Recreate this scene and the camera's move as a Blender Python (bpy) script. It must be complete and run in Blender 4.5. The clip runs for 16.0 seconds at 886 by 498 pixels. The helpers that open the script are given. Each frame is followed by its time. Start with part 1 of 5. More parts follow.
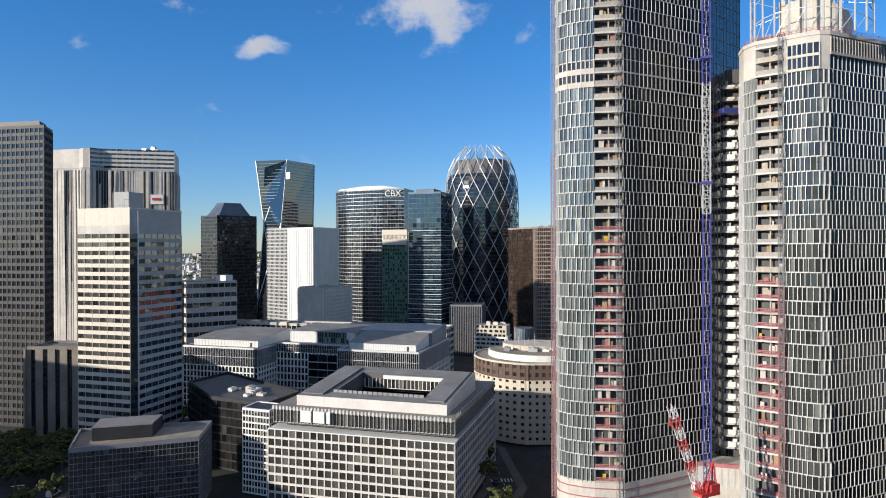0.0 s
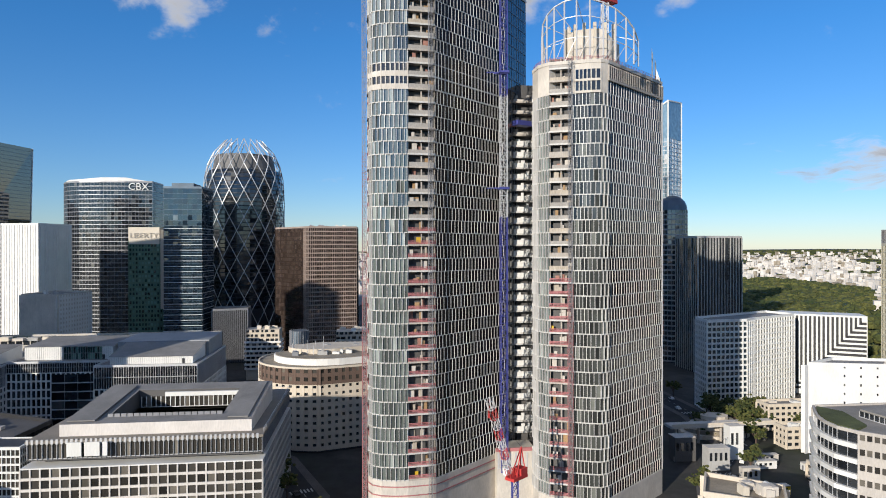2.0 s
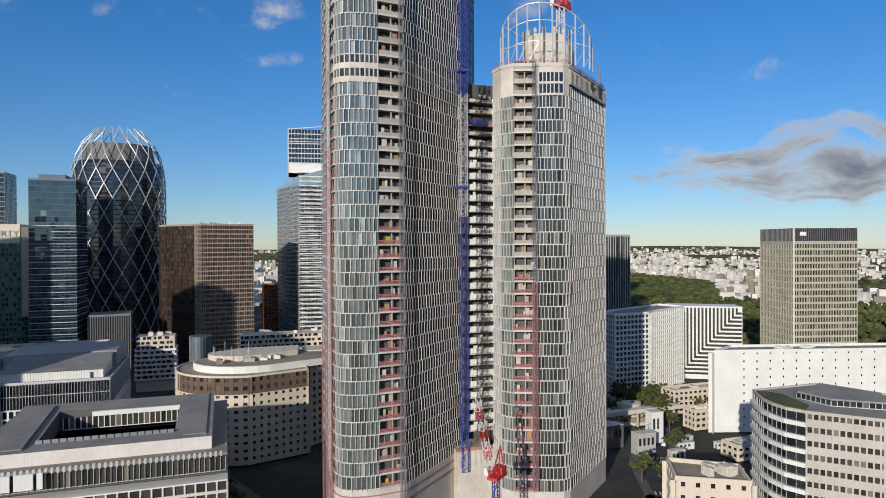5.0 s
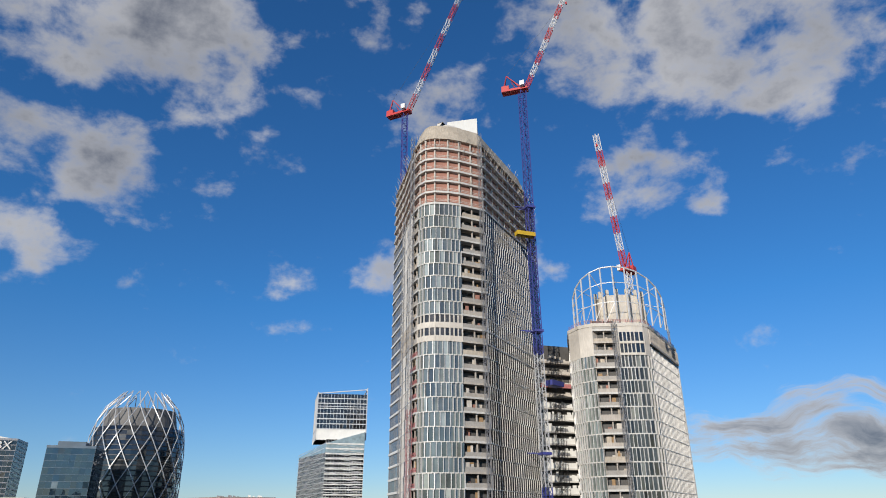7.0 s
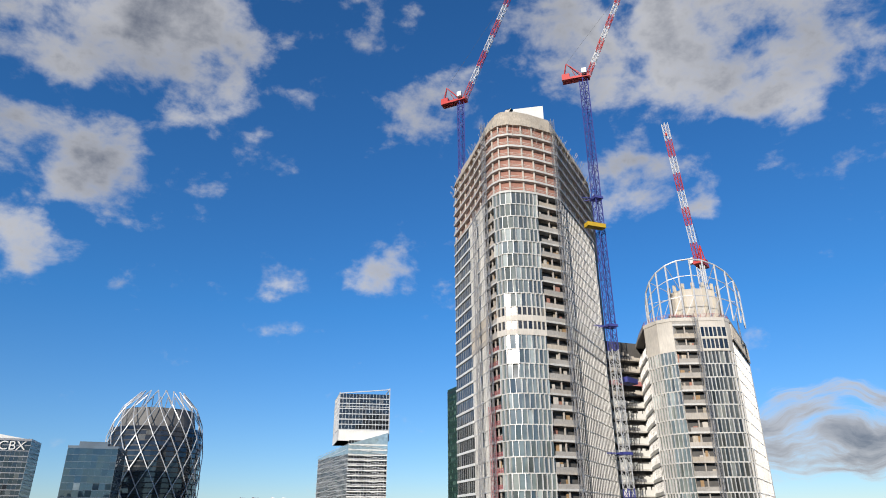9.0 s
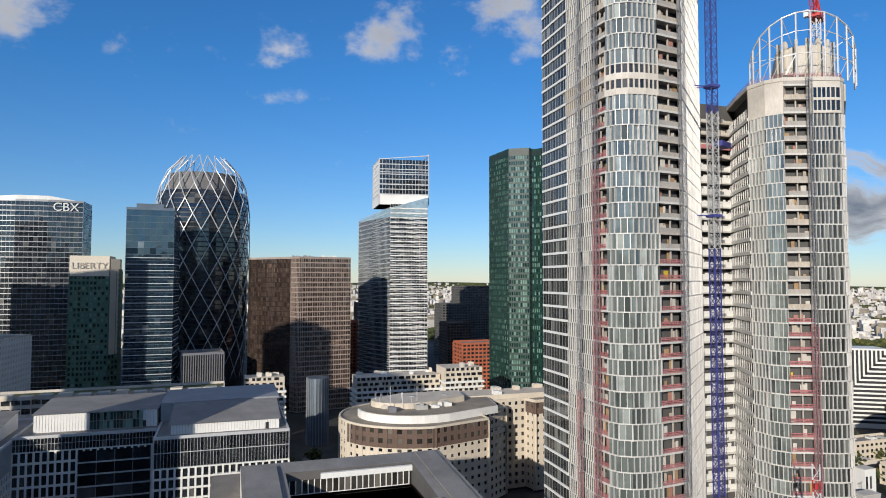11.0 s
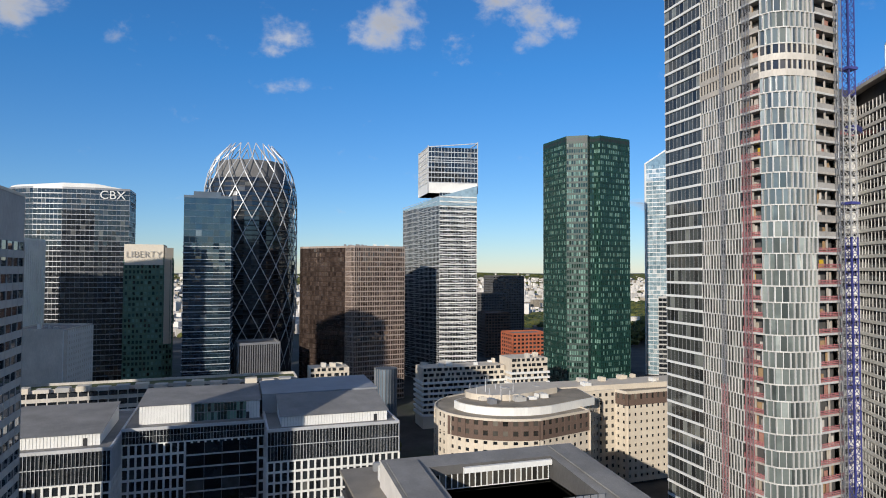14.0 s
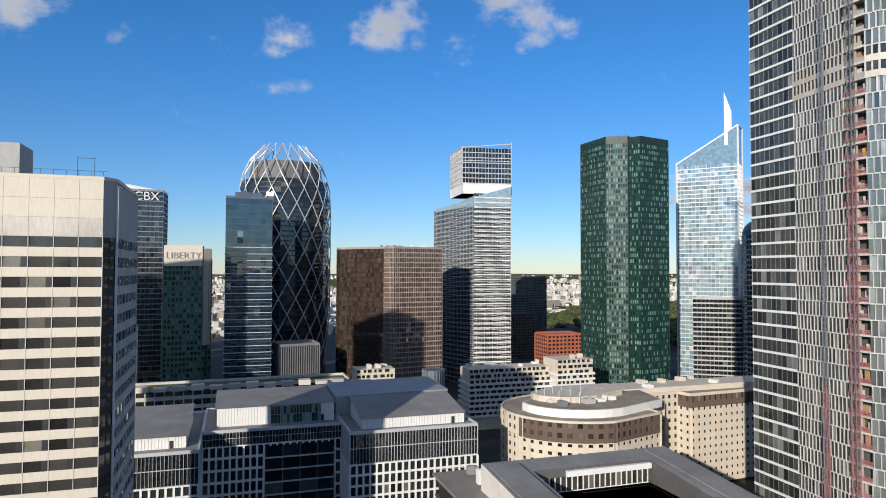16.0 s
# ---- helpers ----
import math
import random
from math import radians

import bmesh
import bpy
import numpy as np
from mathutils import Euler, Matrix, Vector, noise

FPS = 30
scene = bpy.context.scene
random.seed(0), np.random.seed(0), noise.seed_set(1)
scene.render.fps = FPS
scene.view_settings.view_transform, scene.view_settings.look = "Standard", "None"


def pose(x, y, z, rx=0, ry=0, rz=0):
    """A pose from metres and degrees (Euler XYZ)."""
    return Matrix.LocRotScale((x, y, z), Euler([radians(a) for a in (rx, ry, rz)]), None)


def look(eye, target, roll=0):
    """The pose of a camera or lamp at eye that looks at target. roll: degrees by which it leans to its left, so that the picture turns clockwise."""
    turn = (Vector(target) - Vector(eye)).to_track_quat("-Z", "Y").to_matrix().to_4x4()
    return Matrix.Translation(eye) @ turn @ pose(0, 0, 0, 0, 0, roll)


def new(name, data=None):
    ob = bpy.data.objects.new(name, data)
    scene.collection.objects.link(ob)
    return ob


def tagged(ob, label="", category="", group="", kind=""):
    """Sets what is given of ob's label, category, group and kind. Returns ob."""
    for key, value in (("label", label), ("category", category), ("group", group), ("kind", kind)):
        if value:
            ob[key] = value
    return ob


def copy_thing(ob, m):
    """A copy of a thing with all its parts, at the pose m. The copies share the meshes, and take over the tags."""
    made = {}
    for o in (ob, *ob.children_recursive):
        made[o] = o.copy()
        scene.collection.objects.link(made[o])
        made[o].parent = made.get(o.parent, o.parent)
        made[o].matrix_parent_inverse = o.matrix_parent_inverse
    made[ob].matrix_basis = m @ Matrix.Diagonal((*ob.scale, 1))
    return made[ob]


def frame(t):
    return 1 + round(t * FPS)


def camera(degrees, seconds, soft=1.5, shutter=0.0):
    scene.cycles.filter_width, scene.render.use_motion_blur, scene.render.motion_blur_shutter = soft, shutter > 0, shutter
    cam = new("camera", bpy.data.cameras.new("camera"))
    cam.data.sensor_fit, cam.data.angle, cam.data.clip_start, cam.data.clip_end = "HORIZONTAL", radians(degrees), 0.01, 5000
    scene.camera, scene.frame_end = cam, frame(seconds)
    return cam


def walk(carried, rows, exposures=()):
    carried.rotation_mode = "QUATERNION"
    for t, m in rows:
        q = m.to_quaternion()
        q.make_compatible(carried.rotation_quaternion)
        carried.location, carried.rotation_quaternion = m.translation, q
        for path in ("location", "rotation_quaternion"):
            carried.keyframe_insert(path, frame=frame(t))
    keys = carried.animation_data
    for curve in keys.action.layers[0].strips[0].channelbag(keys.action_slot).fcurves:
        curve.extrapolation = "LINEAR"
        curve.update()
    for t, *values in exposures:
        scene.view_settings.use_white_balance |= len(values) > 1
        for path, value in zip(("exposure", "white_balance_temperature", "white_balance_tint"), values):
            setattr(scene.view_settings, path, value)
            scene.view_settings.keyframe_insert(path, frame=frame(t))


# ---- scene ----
cam = camera(69.1, 16.0, soft=1.0)
PATH = [
    (0, (1.638, 3.976, 89.281), (1.073, 5.895, 89.278), -0.2),
    (0.5, (-4.021, 4.745, 89.295), (-4.586, 6.663, 89.292), -0.2),
    (1, (-9.466, 5.422, 89.356), (-9.973, 7.357, 89.35), -0.2),
    (1.5, (-14.767, 6.193, 89.484), (-14.974, 8.182, 89.478), -0.1),
    (2, (-20.149, 7.2, 89.668), (-19.935, 9.189, 89.662), -0.1),
    (2.5, (-25.742, 8.473, 89.818), (-25.266, 10.415, 89.807), -0.2),
    (3, (-31.232, 10.18, 89.879), (-30.739, 12.118, 89.868), -0.1),
    (5.5, (-57.846, 20.934, 90.353), (-57.190, 22.824, 90.345), -0.2),
    (6, (-62.777, 24.100, 90.343), (-62.123, 25.986, 90.473), -0.5),
    (6.5, (-67.562, 28.509, 90.312), (-66.913, 30.366, 90.674), -0.3),
    (7, (-73.152, 33.704, 90.292), (-72.571, 35.452, 91.072), -0.3),
    (7.5, (-78.575, 38.491, 90.304), (-78.007, 40.171, 91.229), -0.4),
    (8, (-83.710, 42.845, 90.370), (-83.141, 44.510, 91.320), -0.3),
    (8.5, (-88.828, 46.926, 90.487), (-88.256, 48.593, 91.433), -0.3),
    (9, (-94.041, 50.99, 90.582), (-93.44, 52.729, 91.368), -0.3),
    (9.5, (-99.232, 55.139, 90.57), (-98.608, 56.967, 91.091), -0.1),
    (10, (-104.685, 59.222, 90.478), (-104.051, 61.106, 90.699), 0.1),
    (12.5, (-132.24, 75.577, 89.94), (-131.611, 77.475, 90.002), 0.1),
    (13, (-137.671, 78.457, 89.892), (-137.044, 80.355, 89.956), 0.2),
    (13.5, (-143.185, 81.151, 89.862), (-142.56, 83.05, 89.926), 0.2),
    (14, (-148.8, 83.614, 89.842), (-148.177, 85.513, 89.907), 0.2),
    (14.5, (-154.539, 85.982, 89.872), (-153.918, 87.882, 89.938), 0.2),
    (15, (-160.456, 88.233, 89.919), (-159.836, 90.133, 89.985), 0.2),
    (15.5, (-166.525, 90.661, 89.955), (-165.907, 92.562, 90.023), 0.2),
    (16, (-172.517, 93.063, 89.947), (-171.898, 94.964, 90.014), 0.2),
]
walk(cam, [(t, look(eye, target, roll)) for t, eye, target, roll in PATH],
     exposures=[(0, 0.20), (1.5, 0.15), (2.5, -0.04), (5.5, -0.25), (6.5, -0.24), (8, 0.02), (9.5, 0.0), (12.5, -0.14), (16, 0.02)])

# ---- light ----
SUN_AZ = Vector((-0.66, -0.75, 0.0)).normalized()
SUN_EL = radians(15.3)
SUN_DIR = Vector((SUN_AZ.x * math.cos(SUN_EL), SUN_AZ.y * math.cos(SUN_EL), math.sin(SUN_EL)))
lamp = bpy.data.lights.new("sun", "SUN")
lamp.energy, lamp.angle, lamp.color = 5.0, radians(0.55), (1.0, 0.93, 0.83)
sun = new("sun", lamp)
sun.matrix_world = look(SUN_DIR * 900, (0, 0, 0))


def node(tree, kind, **kw):
    n = tree.nodes.new(kind)
    for k, v in kw.items():
        if k in n.inputs.keys():
            n.inputs[k].default_value = v
    return n


def make_world():
    world = bpy.data.worlds.new("sky")
    scene.world = world
    world.use_nodes = True
    t = world.node_tree
    t.nodes.clear()
    L = t.links.new
    out = t.nodes.new("ShaderNodeOutputWorld")
    bg = t.nodes.new("ShaderNodeBackground")
    bg.inputs["Strength"].default_value = 0.088
    sky = t.nodes.new("ShaderNodeTexSky")
    sky.sky_type = "NISHITA"
    sky.sun_disc = False
    sky.sun_elevation = radians(24)
    sky.sun_rotation = math.atan2(SUN_AZ.x, SUN_AZ.y)
    sky.air_density, sky.dust_density, sky.ozone_density = 1.0, 0.0, 3.5
    hsv = t.nodes.new("ShaderNodeHueSaturation")
    hsv.inputs["Saturation"].default_value = 1.05
    hsv.inputs["Value"].default_value = 0.82
    L(sky.outputs[0], hsv.inputs["Color"])
    tc = t.nodes.new("ShaderNodeTexCoord")
    d = tc.outputs["Generated"]
    sep = t.nodes.new("ShaderNodeSeparateXYZ")
    L(d, sep.inputs[0])

    def math_node(op, a, b=None, clamp=False):
        m = t.nodes.new("ShaderNodeMath")
        m.operation, m.use_clamp = op, clamp
        for i, v in enumerate((a, b)):
            if v is None:
                continue
            if isinstance(v, (int, float)):
                m.inputs[i].default_value = v
            else:
                L(v, m.inputs[i])
        return m.outputs[0]

    # clear autumn air: deeper blue overhead, paler at the horizon
    height = t.nodes.new("ShaderNodeMapRange")
    height.inputs["From Min"].default_value, height.inputs["From Max"].default_value = 0.0, 0.30
    L(sep.outputs[2], height.inputs["Value"])
    air = t.nodes.new("ShaderNodeMix")
    air.data_type = "RGBA"
    air.inputs[6].default_value = (1.02, 1.17, 1.50, 1)
    air.inputs[7].default_value = (0.55, 1.28, 1.84, 1)
    L(height.outputs[0], air.inputs[0])
    tint = t.nodes.new("ShaderNodeMix")
    tint.data_type, tint.blend_type = "RGBA", "MULTIPLY"
    tint.inputs[0].default_value = 1.0
    L(hsv.outputs[0], tint.inputs[6])
    L(air.outputs[2], tint.inputs[7])
    big = node(t, "ShaderNodeTexNoise", Scale=11.0, Detail=9.0, Roughness=0.58, Distortion=0.1)
    squash = t.nodes.new("ShaderNodeVectorMath")
    squash.operation = "MULTIPLY"
    squash.inputs[1].default_value = (1.0, 1.0, 1.45)
    L(d, squash.inputs[0])
    L(squash.outputs[0], big.inputs["Vector"])
    fine = node(t, "ShaderNodeTexNoise", Scale=5.0, Detail=4.0, Roughness=0.5)
    off = t.nodes.new("ShaderNodeVectorMath")
    off.operation = "ADD"
    off.inputs[1].default_value = (7.3, 2.1, 0.0)
    L(squash.outputs[0], off.inputs[0])
    L(off.outputs[0], fine.inputs["Vector"])
    curl = node(t, "ShaderNodeTexNoise", Scale=9.0, Detail=2.0, Roughness=0.5)
    L(d, curl.inputs["Vector"])
    mid = t.nodes.new("ShaderNodeVectorMath")
    mid.operation = "SUBTRACT"
    mid.inputs[1].default_value = (0.5, 0.5, 0.5)
    L(curl.outputs["Color"], mid.inputs[0])
    warp = t.nodes.new("ShaderNodeVectorMath")
    warp.operation = "MULTIPLY_ADD"
    warp.inputs[1].default_value = (0.11, 0.11, 0.11)
    L(mid.outputs[0], warp.inputs[0])
    L(squash.outputs[0], warp.inputs[2])
    # cumulus groups: azimuth to the right of +y, elevation, half width (degrees), strength
    total = None
    for az, el, r, w in CLOUDS:
        v = t.nodes.new("ShaderNodeVectorMath")
        v.operation = "DISTANCE"
        L(warp.outputs[0], v.inputs[0])
        a, e = radians(az), radians(el)
        v.inputs[1].default_value = (math.sin(a) * math.cos(e), math.cos(a) * math.cos(e), math.sin(e) * 1.45)
        m = t.nodes.new("ShaderNodeMapRange")
        m.interpolation_type = "SMOOTHSTEP"
        m.inputs["From Min"].default_value = radians(r) * 1.55
        m.inputs["From Max"].default_value = radians(r) * 0.15
        m.inputs["To Max"].default_value = w
        L(v.outputs["Value"], m.inputs["Value"])
        total = m.outputs[0] if total is None else math_node("MAXIMUM", total, m.outputs[0])
    dens = math_node("ADD", math_node("MULTIPLY", math_node("SUBTRACT", big.outputs[0], 0.5), 3.5), math_node("SUBTRACT", total, 0.46))
    # flat banks low over the far suburbs
    flat = t.nodes.new("ShaderNodeVectorMath")
    flat.operation = "MULTIPLY"
    flat.inputs[1].default_value = (0.8, 0.8, 2.6)
    L(warp.outputs[0], flat.inputs[0])
    strata = node(t, "ShaderNodeTexNoise", Scale=11.0, Detail=9.0, Roughness=0.62)
    L(flat.outputs[0], strata.inputs["Vector"])
    span = t.nodes.new("ShaderNodeVectorMath")
    span.operation = "DISTANCE"
    L(flat.outputs[0], span.inputs[0])
    a, e = radians(48.5), radians(6.0)
    span.inputs[1].default_value = (0.8 * math.sin(a) * math.cos(e), 0.8 * math.cos(a) * math.cos(e), math.sin(e) * 1.45 * 2.6)
    bank = t.nodes.new("ShaderNodeMapRange")
    bank.interpolation_type = "SMOOTHSTEP"
    bank.inputs["From Min"].default_value, bank.inputs["From Max"].default_value = 0.36, 0.06
    bank.inputs["To Max"].default_value = 1.65
    L(span.outputs["Value"], bank.inputs["Value"])
    dens2 = math_node("ADD", math_node("MULTIPLY", math_node("SUBTRACT", strata.outputs[0], 0.5), 3.4), math_node("SUBTRACT", bank.outputs[0], 0.9))
    dens = math_node("MAXIMUM", dens, dens2)
    mask = t.nodes.new("ShaderNodeMapRange")
    mask.interpolation_type = "SMOOTHSTEP"
    mask.inputs["From Min"].default_value, mask.inputs["From Max"].default_value = 0.0, 0.9
    L(dens, mask.inputs["Value"])
    thick = t.nodes.new("ShaderNodeMapRange")
    thick.inputs["From Min"].default_value, thick.inputs["From Max"].default_value = 0.25, 1.55
    L(math_node("ADD", dens, math_node("MULTIPLY", math_node("SUBTRACT", fine.outputs[0], 0.5), 1.6)), thick.inputs["Value"])
    tone = t.nodes.new("ShaderNodeMix")
    tone.data_type = "RGBA"
    tone.inputs[6].default_value = (7.7, 7.7, 7.9, 1)
    tone.inputs[7].default_value = (2.0, 2.2, 2.7, 1)
    L(thick.outputs[0], tone.inputs[0])
    mix = t.nodes.new("ShaderNodeMix")
    mix.data_type = "RGBA"
    L(math_node("MULTIPLY", mask.outputs[0], 0.93), mix.inputs[0])
    L(tint.outputs[2], mix.inputs[6])
    L(tone.outputs[2], mix.inputs[7])
    L(mix.outputs[2], bg.inputs[0])
    L(bg.outputs[0], out.inputs[0])


CLOUDS = [
    (-15.2, 42, 17, 1.25), (-14, 27, 7.5, 1.1), (-9.5, 37.4, 7.0, 0.8), (4.6, 19.2, 3.0, 0.62),
    (7.0, 15.8, 3.2, 0.66), (14.2, 20.8, 4.0, 1.0), (17.9, 35.5, 5.2, 0.98), (46.5, 42, 16, 1.35), (52.8, 33.7, 7.5, 1.15),
    (37.4, 39.3, 6.0, 0.9), (36.3, 27.3, 5.6, 1.05), (42.6, 25.3, 2.8, 0.7), (56.3, 25.4, 3.5, 0.85),
    (18.6, 19.8, 3.0, 0.8), (10.4, 20.6, 2.6, 0.75),
    (-31.9, 16.5, 1.7, 0.95), (-25.7, 20.0, 3.5, 0.6), (-16.7, 20.0, 4.8, 0.95), (26.0, 22.6, 4.4, 0.8),
    # out of view, overhead and behind: added to make the sky's fill less blue
    (120, 38, 38, 1.1), (200, 35, 40, 1.1), (-110, 42, 36, 1.1), (20, 78, 30, 1.0),
]
make_world()


# ---- materials ----
def shader(name, rough=0.8, metal=0.0, ior=1.45):
    m = bpy.data.materials.new(name)
    m.use_nodes = True
    t = m.node_tree
    b = t.nodes["Principled BSDF"]
    b.inputs["Roughness"].default_value = rough
    b.inputs["Metallic"].default_value = metal
    b.inputs["IOR"].default_value = ior
    return m, t, b


def coords(t, scale):
    tc = t.nodes.new("ShaderNodeTexCoord")
    mp = t.nodes.new("ShaderNodeMapping")
    mp.inputs["Scale"].default_value = scale if isinstance(scale, tuple) else (scale,) * 3
    t.links.new(tc.outputs["Object"], mp.inputs[0])
    return mp.outputs[0]


def lucky(t):
    """A number between 0 and 1 for each piece, whether it is an object or an island of a mesh."""
    o = t.nodes.new("ShaderNodeObjectInfo")
    g = t.nodes.new("ShaderNodeNewGeometry")
    a = t.nodes.new("ShaderNodeMath")
    a.operation = "ADD"
    t.links.new(o.outputs["Random"], a.inputs[0])
    t.links.new(g.outputs["Random Per Island"], a.inputs[1])
    f = t.nodes.new("ShaderNodeMath")
    f.operation = "FRACT"
    t.links.new(a.outputs[0], f.inputs[0])
    return f.outputs[0]


def ramp(t, value, stops):
    r = t.nodes.new("ShaderNodeValToRGB")
    e = r.color_ramp.elements
    while len(e) < len(stops):
        e.new(0.5)
    for x, (p, c) in zip(e, stops):
        x.position, x.color = p, (*c, 1)
    t.links.new(value, r.inputs[0])
    return r.outputs[0]


def mul(t, a, b, f=1.0, mode="MULTIPLY"):
    m = t.nodes.new("ShaderNodeMix")
    m.data_type, m.blend_type = "RGBA", mode
    m.inputs[0].default_value = f
    t.links.new(a, m.inputs[6])
    t.links.new(b, m.inputs[7])
    return m.outputs[2]


def matte(name, colour, rough=0.8, var=0.18, grain=0.35, streak=0.0, bump=0.05, metal=0.0, piece=0.0):
    """Paint, stone, concrete, metal sheet: stains several metres wide, fine grain, and rain streaks."""
    m, t, b = shader(name, rough, metal)
    c = Vector(colour)
    n1 = node(t, "ShaderNodeTexNoise", Scale=0.12, Detail=6.0, Roughness=0.6)
    t.links.new(coords(t, 1.0), n1.inputs["Vector"])
    col = ramp(t, n1.outputs[0], [(0.3, tuple(c * (1 - var))), (0.7, tuple(c * (1 + var * 0.6)))])
    n2 = node(t, "ShaderNodeTexNoise", Scale=2.6, Detail=5.0, Roughness=0.7)
    t.links.new(coords(t, (1, 1, 1 - streak)), n2.inputs["Vector"])
    g = ramp(t, n2.outputs[0], [(0.3, (1 - grain,) * 3), (0.65, (1, 1, 1))])
    col = mul(t, col, g, 0.8)
    if piece:
        p = ramp(t, lucky(t), [(0.0, (1 - piece,) * 3), (1.0, (1, 1, 1))])
        col = mul(t, col, p)
    t.links.new(col, b.inputs["Base Color"])
    bm = t.nodes.new("ShaderNodeBump")
    bm.inputs["Strength"].default_value, bm.inputs["Distance"].default_value = 0.5, bump
    t.links.new(n2.outputs[0], bm.inputs["Height"])
    t.links.new(bm.outputs[0], b.inputs["Normal"])
    return m


def glazing(name, dark, light, rough=0.04, ior=2.1, metal=0.0, blinds=0.82, blind=(0.35, 0.34, 0.31)):
    """Coated window glass before dark rooms; some panes have drawn blinds."""
    m, t, b = shader(name, rough, metal, ior)
    k = lucky(t)
    stops = [(0.0, dark), (blinds * 0.75, light), (blinds, light), (min(blinds + 0.04, 0.99), tuple(0.5 * (a + c) for a, c in zip(light, blind))), (1.0, blind)]
    col = ramp(t, k, stops)
    n = node(t, "ShaderNodeTexNoise", Scale=0.35, Detail=4.0)
    t.links.new(coords(t, 1.0), n.inputs["Vector"])
    col = mul(t, col, ramp(t, n.outputs[0], [(0.3, (0.6,) * 3), (0.7, (1.15,) * 3)]), 0.8)
    t.links.new(col, b.inputs["Base Color"])
    w = node(t, "ShaderNodeTexNoise", Scale=0.22, Detail=2.0)
    t.links.new(coords(t, 1.0), w.inputs["Vector"])
    bm = t.nodes.new("ShaderNodeBump")
    bm.inputs["Strength"].default_value, bm.inputs["Distance"].default_value = 0.12, 0.12
    t.links.new(w.outputs[0], bm.inputs["Height"])
    t.links.new(bm.outputs[0], b.inputs["Normal"])
    return m


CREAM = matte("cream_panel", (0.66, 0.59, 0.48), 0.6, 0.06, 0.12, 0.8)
WHITE = matte("white_paint", (0.76, 0.75, 0.71), 0.6, 0.08, 0.15, 0.8)
FIN = matte("fin_aluminium", (0.72, 0.70, 0.67), 0.42, 0.12, 0.2, 0.8, metal=0.15, piece=0.25)
BAND = matte("slab_edge", (0.60, 0.58, 0.54), 0.6, 0.15, 0.25, 0.7)
CONCRETE = matte("raw_concrete", (0.50, 0.45, 0.39), 0.9, 0.25, 0.35, 0.8)
PALE = matte("pale_concrete", (0.62, 0.57, 0.50), 0.85, 0.2, 0.25, 0.8)
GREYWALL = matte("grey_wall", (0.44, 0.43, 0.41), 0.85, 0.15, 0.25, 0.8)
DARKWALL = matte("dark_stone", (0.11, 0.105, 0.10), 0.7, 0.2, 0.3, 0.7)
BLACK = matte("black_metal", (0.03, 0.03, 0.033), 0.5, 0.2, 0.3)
MIDMETAL = matte("grey_metal", (0.32, 0.32, 0.33), 0.45, 0.12, 0.2, 0.6, metal=0.4)
ROOFGREY = matte("grey_roof_sheet", (0.25, 0.24, 0.225), 0.75, 0.25, 0.3)
ROOFPALE = matte("pale_roof_metal", (0.34, 0.35, 0.36), 0.5, 0.15, 0.2, metal=0.3)
ROOFBROWN = matte("gravel_roof", (0.34, 0.29, 0.22), 0.95, 0.3, 0.4)
BRICK = matte("brown_brick", (0.145, 0.098, 0.076), 0.9, 0.15, 0.35)
STONE = matte("beige_stone", (0.64, 0.56, 0.45), 0.85, 0.10, 0.2, 0.7)
REDNET = matte("red_barrier", (0.50, 0.19, 0.19), 0.8, 0.3, 0.4)
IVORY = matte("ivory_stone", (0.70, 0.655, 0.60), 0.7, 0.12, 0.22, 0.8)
TAUPE = matte("taupe_stone", (0.50, 0.46, 0.41), 0.85, 0.12, 0.25, 0.7)
ROOFSAND = matte("sanded_roof_felt", (0.30, 0.28, 0.25), 0.95, 0.25, 0.35)
MESH = matte("grey_barrier_mesh", (0.43, 0.40, 0.36), 0.85, 0.25, 0.4)
PLY = matte("site_plywood", (0.42, 0.27, 0.14), 0.85, 0.25, 0.4)
RUST = matte("bare_brick_pink", (0.44, 0.22, 0.165), 0.9, 0.3, 0.4)
NETTING = matte("beige_safety_net", (0.52, 0.45, 0.36), 0.95, 0.25, 0.45, 0.8)
CRANERED = matte("crane_red", (0.55, 0.05, 0.045), 0.5, 0.15, 0.2)
CRANEWHITE = matte("crane_white", (0.75, 0.74, 0.73), 0.5, 0.1, 0.2)
CRANEBLUE = matte("crane_blue", (0.06, 0.07, 0.28), 0.5, 0.2, 0.2)
CRANEYELLOW = matte("site_yellow", (0.65, 0.42, 0.03), 0.6, 0.2, 0.2)
STEELW = matte("white_steel", (0.62, 0.62, 0.62), 0.45, 0.1, 0.2, metal=0.3)
ASPHALT = matte("asphalt", (0.042, 0.042, 0.043), 0.95, 0.3, 0.4)
PAVING = matte("paving", (0.13, 0.12, 0.11), 0.95, 0.25, 0.4)
LAWN = matte("planted_roof", (0.10, 0.115, 0.04), 0.95, 0.5, 0.5)
ORANGE = matte("orange_brick", (0.42, 0.12, 0.06), 0.9, 0.2, 0.3)
GREENSTONE = matte("green_panel", (0.012, 0.05, 0.04), 0.5, 0.2, 0.3, piece=0.4)
WATERM = matte("river_water", (0.035, 0.05, 0.06), 0.12, 0.2, 0.1)
ZINC = matte("blue_zinc", (0.13, 0.17, 0.21), 0.45, 0.2, 0.2, metal=0.5)

